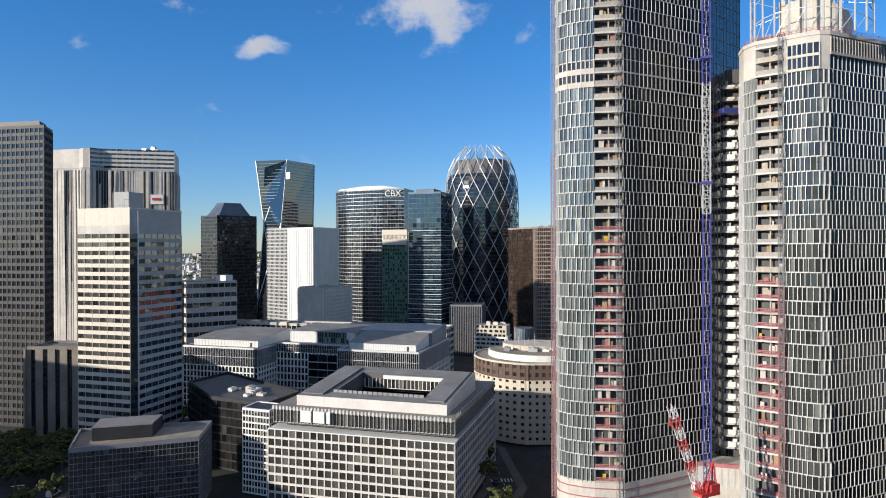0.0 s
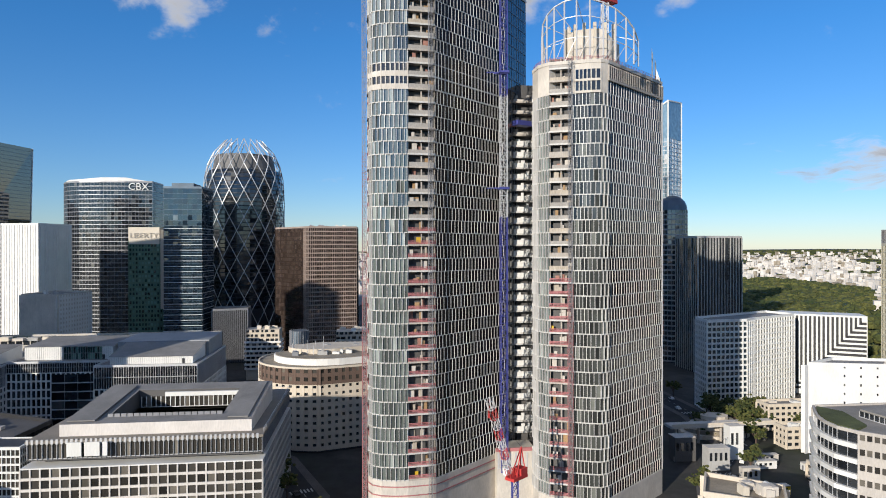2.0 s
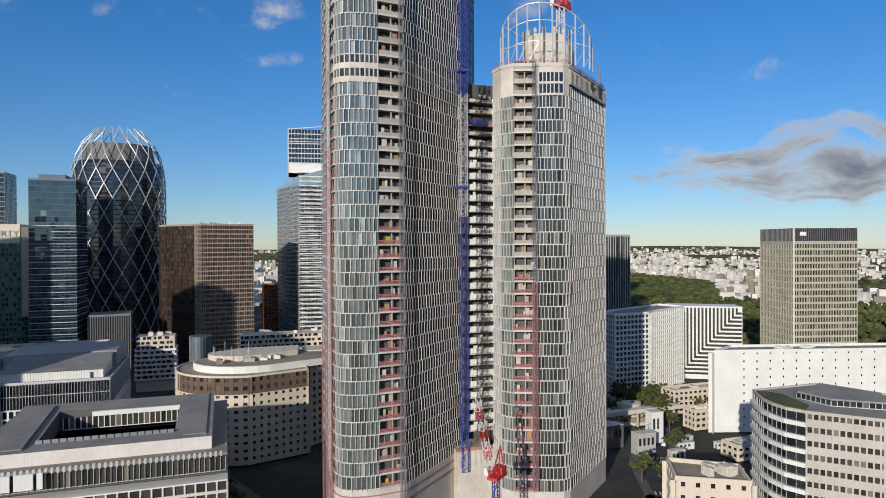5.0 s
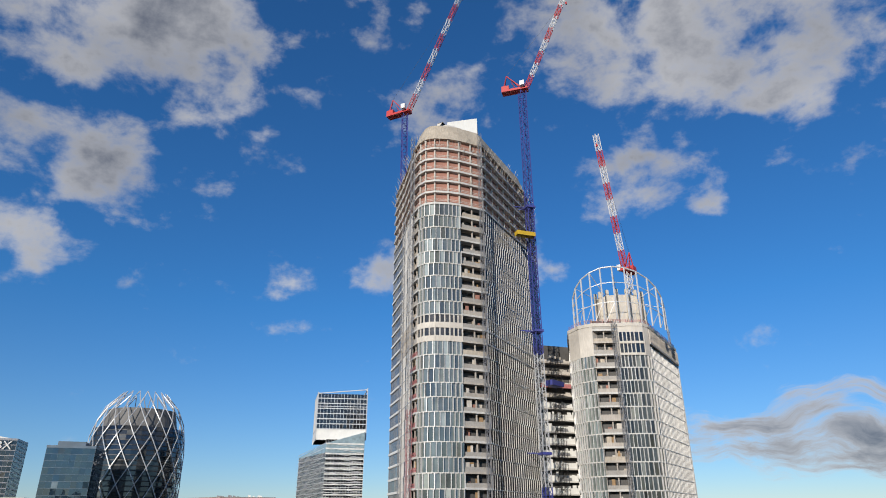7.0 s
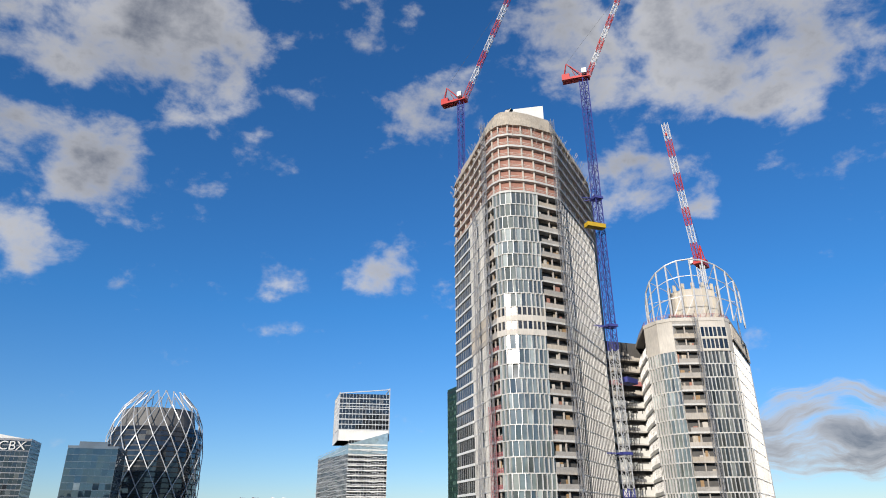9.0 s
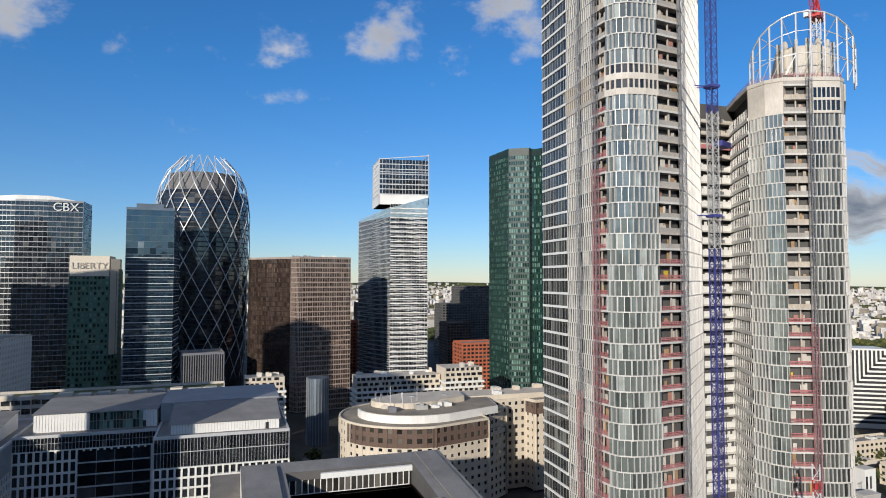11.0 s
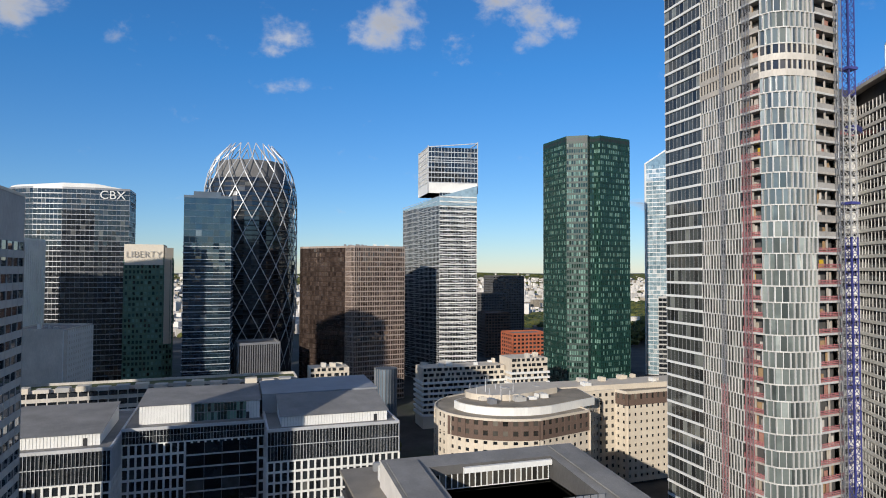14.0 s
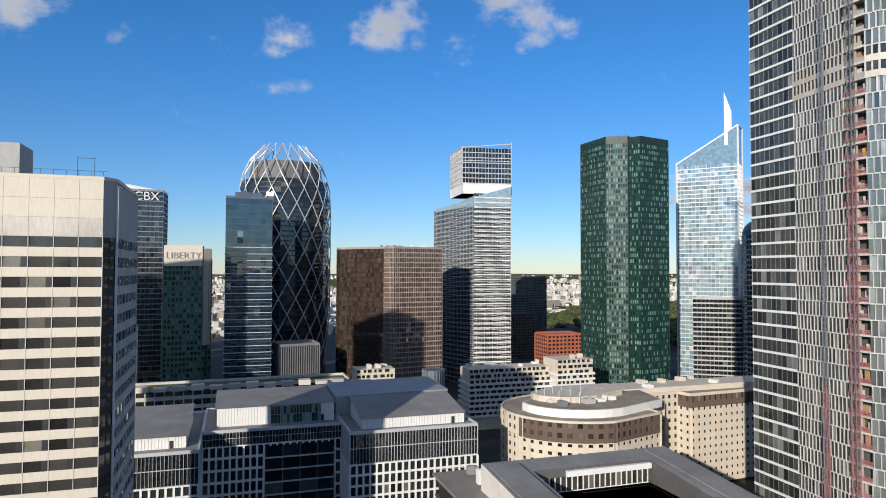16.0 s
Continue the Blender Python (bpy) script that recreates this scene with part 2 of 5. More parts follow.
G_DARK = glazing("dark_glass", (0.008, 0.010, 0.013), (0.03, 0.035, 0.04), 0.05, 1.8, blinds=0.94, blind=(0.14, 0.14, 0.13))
G_BLUE = glazing("blue_glass", (0.008, 0.018, 0.030), (0.02, 0.04, 0.055), 0.03, 2.1, blinds=0.95, blind=(0.16, 0.19, 0.2))
G_PALEBLUE = glazing("pale_blue_glass", (0.16, 0.24, 0.28), (0.30, 0.40, 0.44), 0.05, 2.4, blinds=0.9, blind=(0.6, 0.62, 0.62))
G_GREEN = glazing("green_glass", (0.004, 0.018, 0.013), (0.014, 0.05, 0.038), 0.05, 1.7, blinds=0.58, blind=(0.20, 0.34, 0.28))
G_BRONZE = glazing("bronze_glass", (0.09, 0.062, 0.052), (0.24, 0.17, 0.14), 0.05, 2.0, metal=0.7, blinds=0.93, blind=(0.36, 0.29, 0.24))
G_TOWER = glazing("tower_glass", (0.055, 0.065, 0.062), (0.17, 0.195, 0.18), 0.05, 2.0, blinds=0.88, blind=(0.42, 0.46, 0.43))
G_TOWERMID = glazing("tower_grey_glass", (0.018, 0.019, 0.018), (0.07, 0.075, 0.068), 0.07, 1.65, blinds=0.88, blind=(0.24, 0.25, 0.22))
# black glass, also the tower glass darkened in colour for the dim right faces
G_SHADEBLACK = glazing("black_and_shaded_glass", (0.008, 0.008, 0.008), (0.028, 0.026, 0.024), 0.16, 1.25, blinds=0.93, blind=(0.08, 0.075, 0.07))
G_WARM = glazing("office_glass", (0.018, 0.017, 0.015), (0.075, 0.068, 0.058), 0.06, 1.8, blinds=0.86, blind=(0.24, 0.215, 0.175))


# ---- builders ----
class Mesh:
    """Collects boxes, prisms and quads, and links them as one mesh object."""

    def __init__(self):
        self.v, self.f = [], []

    def quad(self, a, b, c, d):
        k = len(self.v)
        self.v += [tuple(a), tuple(b), tuple(c), tuple(d)]
        self.f.append((k, k + 1, k + 2, k + 3))
        return self

    def box(self, o, u, v, w):
        """A box at the corner o with the edges u, v, w (right-handed)."""
        o, u, v, w = Vector(o), Vector(u), Vector(v), Vector(w)
        k = len(self.v)
        self.v += [tuple(p) for p in (o, o + u, o + u + v, o + v, o + w, o + u + w, o + u + v + w, o + v + w)]
        self.f += [(k, k + 3, k + 2, k + 1), (k + 4, k + 5, k + 6, k + 7), (k, k + 1, k + 5, k + 4),
                   (k + 1, k + 2, k + 6, k + 5), (k + 2, k + 3, k + 7, k + 6), (k + 3, k, k + 4, k + 7)]
        return self

    def block(self, x0, y0, z0, x1, y1, z1):
        return self.box((x0, y0, z0), (x1 - x0, 0, 0), (0, y1 - y0, 0), (0, 0, z1 - z0))

    def prism(self, pts, z0, z1, top=None):
        """A solid over the plan pts; z1 may be one height or one for each corner; top: other plan points for the top."""
        n, k = len(pts), len(self.v)
        zs = z1 if isinstance(z1, (list, tuple)) else [z1] * n
        up = top or pts
        self.v += [(p[0], p[1], z0) for p in pts] + [(p[0], p[1], z) for p, z in zip(up, zs)]
        self.f += [(k + i, k + (i + 1) % n, k + n + (i + 1) % n, k + n + i) for i in range(n)]
        self.f += [tuple(k + n + i for i in range(n)), tuple(k + n - 1 - i for i in range(n))]
        return self

    def rod(self, a, b, r, sides=4):
        a, b = Vector(a), Vector(b)
        d = (b - a).normalized()
        s = d.cross(Vector((0, 0, 1)) if abs(d.z) < 0.9 else Vector((1, 0, 0))).normalized()
        q = d.cross(s)
        k = len(self.v)
        for p in (a, b):
            for i in range(sides):
                g = 2 * math.pi * (i + 0.5) / sides
                self.v.append(tuple(p + (s * math.cos(g) + q * math.sin(g)) * r))
        self.f += [(k + i, k + (i + 1) % sides, k + sides + (i + 1) % sides, k + sides + i) for i in range(sides)]
        self.f += [tuple(k + sides - 1 - i for i in range(sides)), tuple(k + sides + i for i in range(sides))]
        return self

    def lump(self, c, rx, ry, rz, jag=0.25):
        """A small uneven clump of leaves."""
        k = len(self.v)
        rings = ((-0.6, 0.75, 6), (0.25, 0.95, 6), (0.8, 0.5, 6))
        for h, r, n in rings:
            for i in range(n):
                g = 2 * math.pi * (i + random.random() * 0.6) / n
                j = 1 + random.uniform(-jag, jag)
                self.v.append((c[0] + rx * r * j * math.cos(g), c[1] + ry * r * j * math.sin(g), c[2] + rz * (h + random.uniform(-0.15, 0.15))))
        for a in (0, 6):
            self.f += [(k + a + i, k + a + (i + 1) % 6, k + a + 6 + (i + 1) % 6, k + a + 6 + i) for i in range(6)]
        self.f += [tuple(k + 12 + i for i in range(6)), tuple(k + 5 - i for i in range(6))]
        return self

    def data(self, name, material):
        me = bpy.data.meshes.new(name)
        me.from_pydata(self.v, [], self.f)
        if material:
            me.materials.append(material)
        me.update()
        return me

    def link(self, name, material, parent=None, label="", kind=""):
        ob = new(name, self.data(name, material))
        ob.parent = parent
        return tagged(ob, label, kind=kind)


def thing(name, label, category, group="", at=(0, 0, 0)):
    ob = new(name)
    ob.empty_display_size = 2
    ob.location = at
    return tagged(ob, label, category, group)


def piece(name, me, m, parent):
    ob = new(name, me)
    ob.parent = parent
    ob.matrix_basis = m
    return ob


def inset(pts, d):
    """The plan moved inwards by d (outside on the right of the way round)."""
    n, out = len(pts), []
    for i in range(n):
        a, b, c = Vector(pts[i - 1]), Vector(pts[i]), Vector(pts[(i + 1) % n])
        d1, d2 = (b - a).normalized(), (c - b).normalized()
        n1, n2 = Vector((-d1.y, d1.x)), Vector((-d2.y, d2.x))
        m = (n1 + n2)
        m = m / max(m.dot(n1), 0.3)
        out.append(tuple(b + m * d))
    return out


def arc(cx, cy, rx, ry, a0, a1, n):
    return [(cx + rx * math.cos(radians(a0 + (a1 - a0) * i / n)), cy + ry * math.sin(radians(a0 + (a1 - a0) * i / n))) for i in range(n + 1)]


def facade(th, pts, z0, z1, floors, bay, glass, frame, band=0.3, band_out=0.12, post=0.15, post_out=0.12, per_floor=False,
           shift=0.0, tilt=0.004, saw=0.0, parts=0, closed=False, band_mat=None, lean=None, pane_name="window_pane", fin_parts=0, skip=()):
    """Window wall along the plan line pts (outside on its right): a pane per bay and floor, slab bands, and posts or fins."""
    rng = random.Random(len(pts) * 131 + floors * 7 + int(abs(pts[0][0]) * 10))
    fh = (z1 - z0) / floors
    if abs(post_out - band_out) < 0.012:
        post_out = band_out + 0.02
    line = list(pts) + ([pts[0]] if closed else [])
    panes, posts = Mesh(), Mesh()
    made = finned = 0
    bh = band * fh
    loose = []
    off = lean or (lambda x, y, z: (0.0, 0.0))
    for s in range(len(line) - 1):
        if s in skip:
            continue
        a, b = Vector((*line[s], 0)), Vector((*line[s + 1], 0))
        L = (b - a).length
        if L < 0.05:
            continue
        d = (b - a) / L
        nrm = Vector((d.y, -d.x, 0))
        n = max(1, round(L / bay))
        w = L / n
        pm = None
        if made < parts:
            pm = Mesh().box((-w / 2 + post / 2, 0, 0), (w - post, 0, 0), (0, 0.06, 0), (0, 0, fh - bh)).data(pane_name, glass)
        fm = None
        for k in range(floors):
            z = z0 + k * fh
            o = Vector((*off(a.x, a.y, z), 0))
            slip = shift * w * (0.0, 1.2, 0.5, 1.6)[k % 4] if per_floor else 0.0
            if slip:
                base, v = a + Vector((0, 0, z + bh)) + o - nrm * 0.05, Vector((0, 0, fh - bh))
                panes.quad(base, base + d * slip, base + d * slip + v, base + v)
                base = base + d * (w * (n - 1) + slip)
                panes.quad(base, base + d * (w - slip), base + d * (w - slip) + v, base + v)
            for i in range(n - 1 if slip else n):
                c = a + d * (w * (i + 0.5) + slip) + Vector((0, 0, z + bh)) + o - nrm * 0.05
                if made < parts and pm:
                    m = Matrix((d, -nrm, Vector((0, 0, 1)))).transposed().to_4x4()
                    m = Matrix.Translation(c) @ m @ Matrix.Rotation(rng.gauss(0, tilt) - saw, 4, "Z") @ Matrix.Rotation(rng.gauss(0, tilt), 4, "X")
                    loose.append(piece(pane_name, pm, m, th))
                    made += 1
                else:
                    t1, t2 = rng.gauss(0, tilt), rng.gauss(0, tilt)
                    u, v = d * (w / 2), Vector((0, 0, fh - bh))
                    e1, e2 = nrm * (t1 * w + saw * w / 2), nrm * (t2 * fh)
                    panes.quad(c - u - e1, c + u + e1, c + u + v + e1 + e2, c - u + v - e1 + e2)
            if per_floor and post > 0:
                for i in range(n if slip else n + 1):
                    q = a + d * (w * i + slip) + Vector((0, 0, z + 0.02)) + o
                    if finned < fin_parts:
                        if fm is None:
                            fm = Mesh().box((-post / 2, -post_out, 0), (post, 0, 0), (0, post_out + 0.1, 0), (0, 0, fh - 0.04)).data("fin", frame)
                        loose.append(piece("fin", fm, Matrix.Translation(q) @ Matrix((d, -nrm, Vector((0, 0, 1)))).transposed().to_4x4(), th))
                        finned += 1
                    else:
                        posts.box(q - d * (post / 2) + nrm * post_out, d * post, nrm * -(post_out + 0.1), (0, 0, fh - 0.04))
        if post > 0 and not per_floor:
            for i in range(n + 1):
                q = a + d * (w * i) + Vector((0, 0, z0))
                o, o1 = Vector((*off(a.x, a.y, z0), 0)), Vector((*off(a.x, a.y, z1), 0))
                posts.box(q - d * (post / 2) + nrm * post_out + o, d * post, nrm * -(post_out + 0.1), Vector((0, 0, z1 - z0)) + o1 - o)
    holder = th
    if posts.f:
        holder = posts.link("facade_frame", frame, th, kind="stuff")
    if panes.f:
        panes.link("glazing", glass, th, kind="stuff")
    for ob in loose:
        ob.parent = holder
    if band > 0:
        for k in range(floors):
            z = z0 + k * fh
            ribbon(line, closed, band_out, 0.25, z, z + bh, band_out > 0.5).link("spandrel", band_mat or frame, holder)


def ribbon(line, closed, out, inn, za, zb, wide=False):
    """One continuous band along a plan line, mitred at the corners."""
    n = len(line)
    norm = []
    for i in range(n):
        ds = []
        for a, b in ((i - 1, i), (i, i + 1)):
            if closed:
                a, b = (n - 2 if a < 0 else a), (1 if b >= n else b)
            if a < 0 or b >= n:
                continue
            d = Vector(line[b]) - Vector(line[a])
            if d.length > 1e-6:
                d.normalize()
                ds.append(Vector((d.y, -d.x)))
        s = sum(ds, Vector((0, 0)))
        norm.append(s / max(s.dot(ds[0]), 0.4))
    m = Mesh()
    for (x, y), q in zip(line, norm):
        for o, z in ((out, za), (-inn, za), (-inn, zb), (out, zb)):
            m.v.append((x + q.x * o, y + q.y * o, z))
    for i in range(n - 1):
        k = i * 4
        for j in range(4):
            j2 = (j + 1) % 4
            m.f.append((k + j, k + j2, k + 4 + j2, k + 4 + j))
    if not closed:
        m.f += [(3, 2, 1, 0), (n * 4 - 4, n * 4 - 3, n * 4 - 2, n * 4 - 1)]
    return m


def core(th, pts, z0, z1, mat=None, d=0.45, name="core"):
    # black box behind the panes, its colour standing for unlit rooms
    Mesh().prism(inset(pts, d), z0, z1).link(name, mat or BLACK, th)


def roof(th, pts, z, mat, parapet=1.0, wall=None, thick=0.4, proud=0.15):
    """A flat roof with a parapet round it."""
    Mesh().prism(inset(pts, 0.3), z - 0.3, z).link("roof", mat, th)
    if parapet:
        line = list(pts) + [pts[0]]
        m = ribbon(line, True, proud, thick, z - 0.35, z + parapet)
        m.link("parapet", wall or mat, th)


def clutter(th, x0, y0, x1, y1, z, n, mats, seed=1, hi=2.2):
    """Plant rooms, air handlers and ducts on a roof."""
    rng = random.Random(seed)
    for i in range(n):
        w, d, h = rng.uniform(1.2, 4.5), rng.uniform(1.2, 4.0), rng.uniform(0.6, hi)
        x, y = rng.uniform(x0, x1 - w), rng.uniform(y0, y1 - d)
        m = Mesh().block(x, y, z, x + w, y + d, z + h)
        m.block(x + 0.2, y + 0.2, z + h, x + w * 0.6, y + d - 0.2, z + h + 0.25)
        m.link("air_handler", rng.choice(mats), th)


def lattice(m, a, b, half, step, r, up=None, brace=None):
    """A square lattice boom from a to b."""
    a, b = Vector(a), Vector(b)
    d = (b - a).normalized()
    s = d.cross(up or (Vector((0, 0, 1)) if abs(d.z) < 0.95 else Vector((0, 1, 0)))).normalized()
    q = s.cross(d)
    cs = [s * half + q * half, s * -half + q * half, s * -half + q * -half, s * half + q * -half]
    for c in cs:
        m.rod(a + c, b + c, r)
    L = (b - a).length
    n = max(1, int(L / step))
    for i in range(n):
        p, p2 = a + d * (L * i / n), a + d * (L * (i + 1) / n)
        for j in range(4):
            c1, c2 = cs[j], cs[(j + 1) % 4]
            (m if brace is None else brace).rod(p + (c1 if i % 2 else c2), p2 + (c2 if i % 2 else c1), r * 0.6)
            (m if brace is None else brace).rod(p + c1, p + c2, r * 0.6)
    return m


# ---- ground and distance ----
def make_ground():
    v, f = [], []
    rings = [0, 60, 150, 300, 450, 600, 800, 1000, 1300, 1700, 2200, 2700, 3200, 3700, 4100, 4500, 4850]
    n = 96
    for r in rings:
        for i in range(n):
            a = 2 * math.pi * i / n
            x, y = r * math.cos(a), 150 + r * math.sin(a)
            h = 0.0
            if r > 2200:
                h = (r - 2200) / 2650 * (62 + 26 * noise.noise((x * 0.0007, y * 0.0007, 0.3)))
            v.append((x, y, h))
    for k in range(len(rings) - 1):
        f += [(k * n + i, k * n + (i + 1) % n, (k + 1) * n + (i + 1) % n, (k + 1) * n + i)[::-1] for i in range(n)]
    m, t, b = shader("city_ground", 0.95)
    n1 = node(t, "ShaderNodeTexNoise", Scale=0.006, Detail=9.0, Roughness=0.7)
    t.links.new(coords(t, 1.0), n1.inputs["Vector"])
    n2 = node(t, "ShaderNodeTexNoise", Scale=0.08, Detail=6.0, Roughness=0.7)
    t.links.new(coords(t, 1.0), n2.inputs["Vector"])
    col = ramp(t, n1.outputs[0], [(0.35, (0.03, 0.042, 0.02)), (0.5, (0.045, 0.043, 0.04)), (0.62, (0.085, 0.08, 0.07))])
    col = mul(t, col, ramp(t, n2.outputs[0], [(0.3, (0.5,) * 3), (0.7, (1.2,) * 3)]))
    t.links.new(col, b.inputs["Base Color"])
    me = bpy.data.meshes.new("ground")
    me.from_pydata(v, [], f)
    me.materials.append(m)
    tagged(new("ground", me), "dark asphalt and planted city ground out to low hills", "ground", kind="structure")


make_ground()


def hill_height(x, y):
    r = math.hypot(x, y - 150)
    return 0.0 if r <= 2200 else (r - 2200) / 2650 * (62 + 26 * noise.noise((x * 0.0007, y * 0.0007, 0.3)))


def far_city():
    """Low pale houses of the suburbs, too many to count."""
    rng = random.Random(5)
    walls, dark, woods = Mesh(), Mesh(), Mesh()
    for i in range(30000):
        az, r = rng.uniform(-58, 62), 900 + 3800 * rng.random() ** 1.15
        x, y = r * math.sin(radians(az)), 60 + r * math.cos(radians(az))
        if -640 < x < 420 and y < 1000:
            continue
        park = noise.noise((x * 0.0022, y * 0.0022, 3.0))
        z = hill_height(x, y) - 1
        wooded = 27 < az < 41 and r < 1750 - abs(az - 33) * 55
        if wooded or park > 0.2 or rng.random() < 0.14 or (r > 3300 and rng.random() < (r - 3300) / 1100):
            s = rng.uniform(4.5, 9.5)
            woods.lump((x, y, z + s * 0.35), s * (1 + r / 3500), s, s * 0.55)
            continue
        w, d, h = rng.uniform(7, 22), rng.uniform(6, 12), rng.choice((5, 6, 8, 9, 12, 15, 24)) * rng.uniform(0.7, 1.0)
        g = rng.choice((0.2, 1.77, -0.5, 0.9))
        u, q = Vector((math.cos(g), math.sin(g), 0)), Vector((-math.sin(g), math.cos(g), 0))
        (dark if rng.random() < 0.2 else walls).box(Vector((x, y, z)), u * w, q * d, (0, 0, h))
    for i in range(5200):
        az, r = rng.uniform(27, 41), rng.uniform(720, 1750)
        if r > 1750 - abs(az - 33) * 55:
            continue
        s = rng.uniform(6, 12)
        woods.lump((r * math.sin(radians(az)), 60 + r * math.cos(radians(az)), s * 0.6), s, s, s * rng.uniform(0.7, 1.1), 0.35)
    walls.link("distant_houses", SUBURB, None, "pale distant suburb houses and flats below the horizon", "stuff")
    dark.link("distant_houses", ROOFBROWN, None, "brown roofed distant suburb houses among trees", "stuff")
    woods.link("distant_trees", FOLIAGE, None, "olive green distant tree belts between suburb houses", "stuff")


def leafy(name, dark, light):
    m, t, b = shader(name, 0.9)
    n1 = node(t, "ShaderNodeTexNoise", Scale=0.4, Detail=6.0, Roughness=0.7)
    t.links.new(coords(t, 1.0), n1.inputs["Vector"])
    col = mul(t, ramp(t, lucky(t), [(0.0, dark), (1.0, light)]), ramp(t, n1.outputs[0], [(0.3, (0.35,) * 3), (0.7, (1.2,) * 3)]))
    t.links.new(col, b.inputs["Base Color"])
    return m


FOLIAGE = leafy("foliage", (0.03, 0.05, 0.012), (0.13, 0.13, 0.03))
SUBURB = matte("suburb_render", (0.76, 0.71, 0.64), 0.9, 0.15, 0.2, piece=0.3)
far_city()


def park():
    """The wooded island and the riverside trees beside the square tower."""
    rng = random.Random(9)
    m = Mesh()
    for i in range(2600):
        u, w = rng.random(), rng.gauss(0, 0.5)
        x = 300 + 420 * u + w * 70
        y = 900 - 480 * u + w * 150
        if rng.random() < 0.4:
            x, y = 420 + rng.gauss(0, 160), 420 + rng.gauss(0, 150)
        if x < 270 + (y - 400) * 0.1 or y < 330:
            continue
        s = rng.uniform(3.5, 7.5)
        h = rng.uniform(5, 14)
        for k in range(3):
            m.lump((x + rng.gauss(0, s * 0.4), y + rng.gauss(0, s * 0.4), h + rng.uniform(-2, 3)), s * 0.7, s * 0.7, s * 0.6)
    m.link("riverside_woods", FOLIAGE, None, "dense green and yellowing riverside wood", "stuff")
    w = Mesh().prism([(255, 395), (300, 360), (380, 470), (520, 700), (470, 740), (330, 520)], 0.05, 0.25)
    w.link("river", WATERM, None, "still grey blue river arm between wooded banks", "structure")


park()


def city_behind():
    """Unseen blocks added far at the camera's back: they show only in the glass of the towers."""
    rng = random.Random(31)
    m = Mesh()
    for i in range(90):
        x, y = rng.uniform(-1150, 900), rng.uniform(-820, -470)
        w, d, h = rng.uniform(28, 60), rng.uniform(25, 45), rng.choice((45, 70, 95, 120, 150, 165)) * rng.uniform(0.85, 1.0)
        m.block(x, y, 0, x + w, y + d, h)
        m.block(x + w * 0.2, y + d * 0.2, h, x + w * 0.7, y + d * 0.7, h + 5)
    m.link("distant_blocks", GREYWALL, None, "grey distant blocks added behind the camera for reflections", "stuff")


city_behind()

# ---- the tall tower under construction ----
FH = 4.06
TALL = [(-19.6, 253), (-20.4, 236), (-22.1, 218.8), (-21.7, 212.8), (-20.5, 210), (-17.8, 208.2), (-13.5, 207.3), (-9.6, 207.2),
        (-0.9, 208.4), (1.3, 210.4), (26.5, 234), (38, 250), (14, 262)]


def balconies(th, a, b, z0, floors, red_below, depth=2.2, seed=3):
    """An open bay still without glass: slab edges, barriers, boards, and a back wall coloured dark for shade."""
    rng = random.Random(seed)
    a, b = Vector((*a, 0)), Vector((*b, 0))
    L = (b - a).length
    d = (b - a) / L
    nrm = Vector((d.y, -d.x, 0))
    for k in range(floors):
        z = z0 + k * FH
        up = Vector((0, 0, z))
        Mesh().box(a + up + nrm * 0.25, d * L, nrm * -(depth + 0.25), (0, 0, 0.55)).link("slab", BAND if k % 3 else CONCRETE, th)
        red = z < red_below
        if red:
            rail = Mesh()
            for h in (0.62, 1.05, 1.45):
                rail.box(a + up + nrm * 0.2 + Vector((0, 0, h)), d * L, nrm * -0.06, (0, 0, 0.22))
            for j in range(7):
                rail.box(a + up + nrm * 0.14 + Vector((0, 0, 0.5)) + d * (L - 0.1) * (j / 6), d * 0.1, nrm * -0.08, (0, 0, 1.3))
            rail.link("barrier", REDNET, th, "red safety rails")
        else:
            kind = rng.choice((MESH, MESH, NETTING, MESH, CONCRETE))
            w = rng.uniform(0.85, 1.0)
            Mesh().box(a + up + nrm * 0.15 + Vector((0, 0, 0.55)) + d * (L * rng.uniform(0, 1 - w)), d * (L * w), nrm * -0.06, (0, 0, rng.uniform(1.0, 1.35))).link("barrier", kind, th)
        for i in range(rng.randint(1, 3)):
            p = rng.uniform(0.05, 0.8)
            m = Mesh().box(a + d * (L * p) + up - nrm * rng.uniform(0.6, 1.8) + Vector((0, 0, 0.55)), d * rng.uniform(0.5, 1.6), nrm * -0.2, (0, 0, rng.uniform(1.5, 3.3)))
            m.link("partition", rng.choice((RUST, PLY, NETTING, PALE, CRANEYELLOW if rng.random() < 0.12 else PALE)), th)
        # dark wall colour stands in for the shade of the open room
        Mesh().box(a + up - nrm * depth + Vector((0, 0, 0.55)), d * L, nrm * -0.1, (0, 0, FH - 0.55)).link("shaded_back_wall", DARKWALL, th)
    for p in (0.02, 0.5, 0.98):
        Mesh().box(a + d * (L * p - 0.15) + Vector((0, 0, z0)) - nrm * 0.4, d * 0.35, nrm * -0.35, (0, 0, floors * FH)).link("column", CONCRETE, th)


def hoist(th, x, y, z0, z1, red=0.0, half=0.55):
    m = Mesh()
    lattice(m, (x, y, z0), (x, y, z1), half, 1.6, 0.07)
    m.link("hoist_mast", MIDMETAL, th, "grey lattice hoist mast")
    if red:
        m = Mesh()
        lattice(m, (x, y + 0.02, z0), (x, y + 0.02, red), half + 0.12, 2.1, 0.06)
        m.link("hoist_mast", REDNET, th, "red lattice hoist mast")


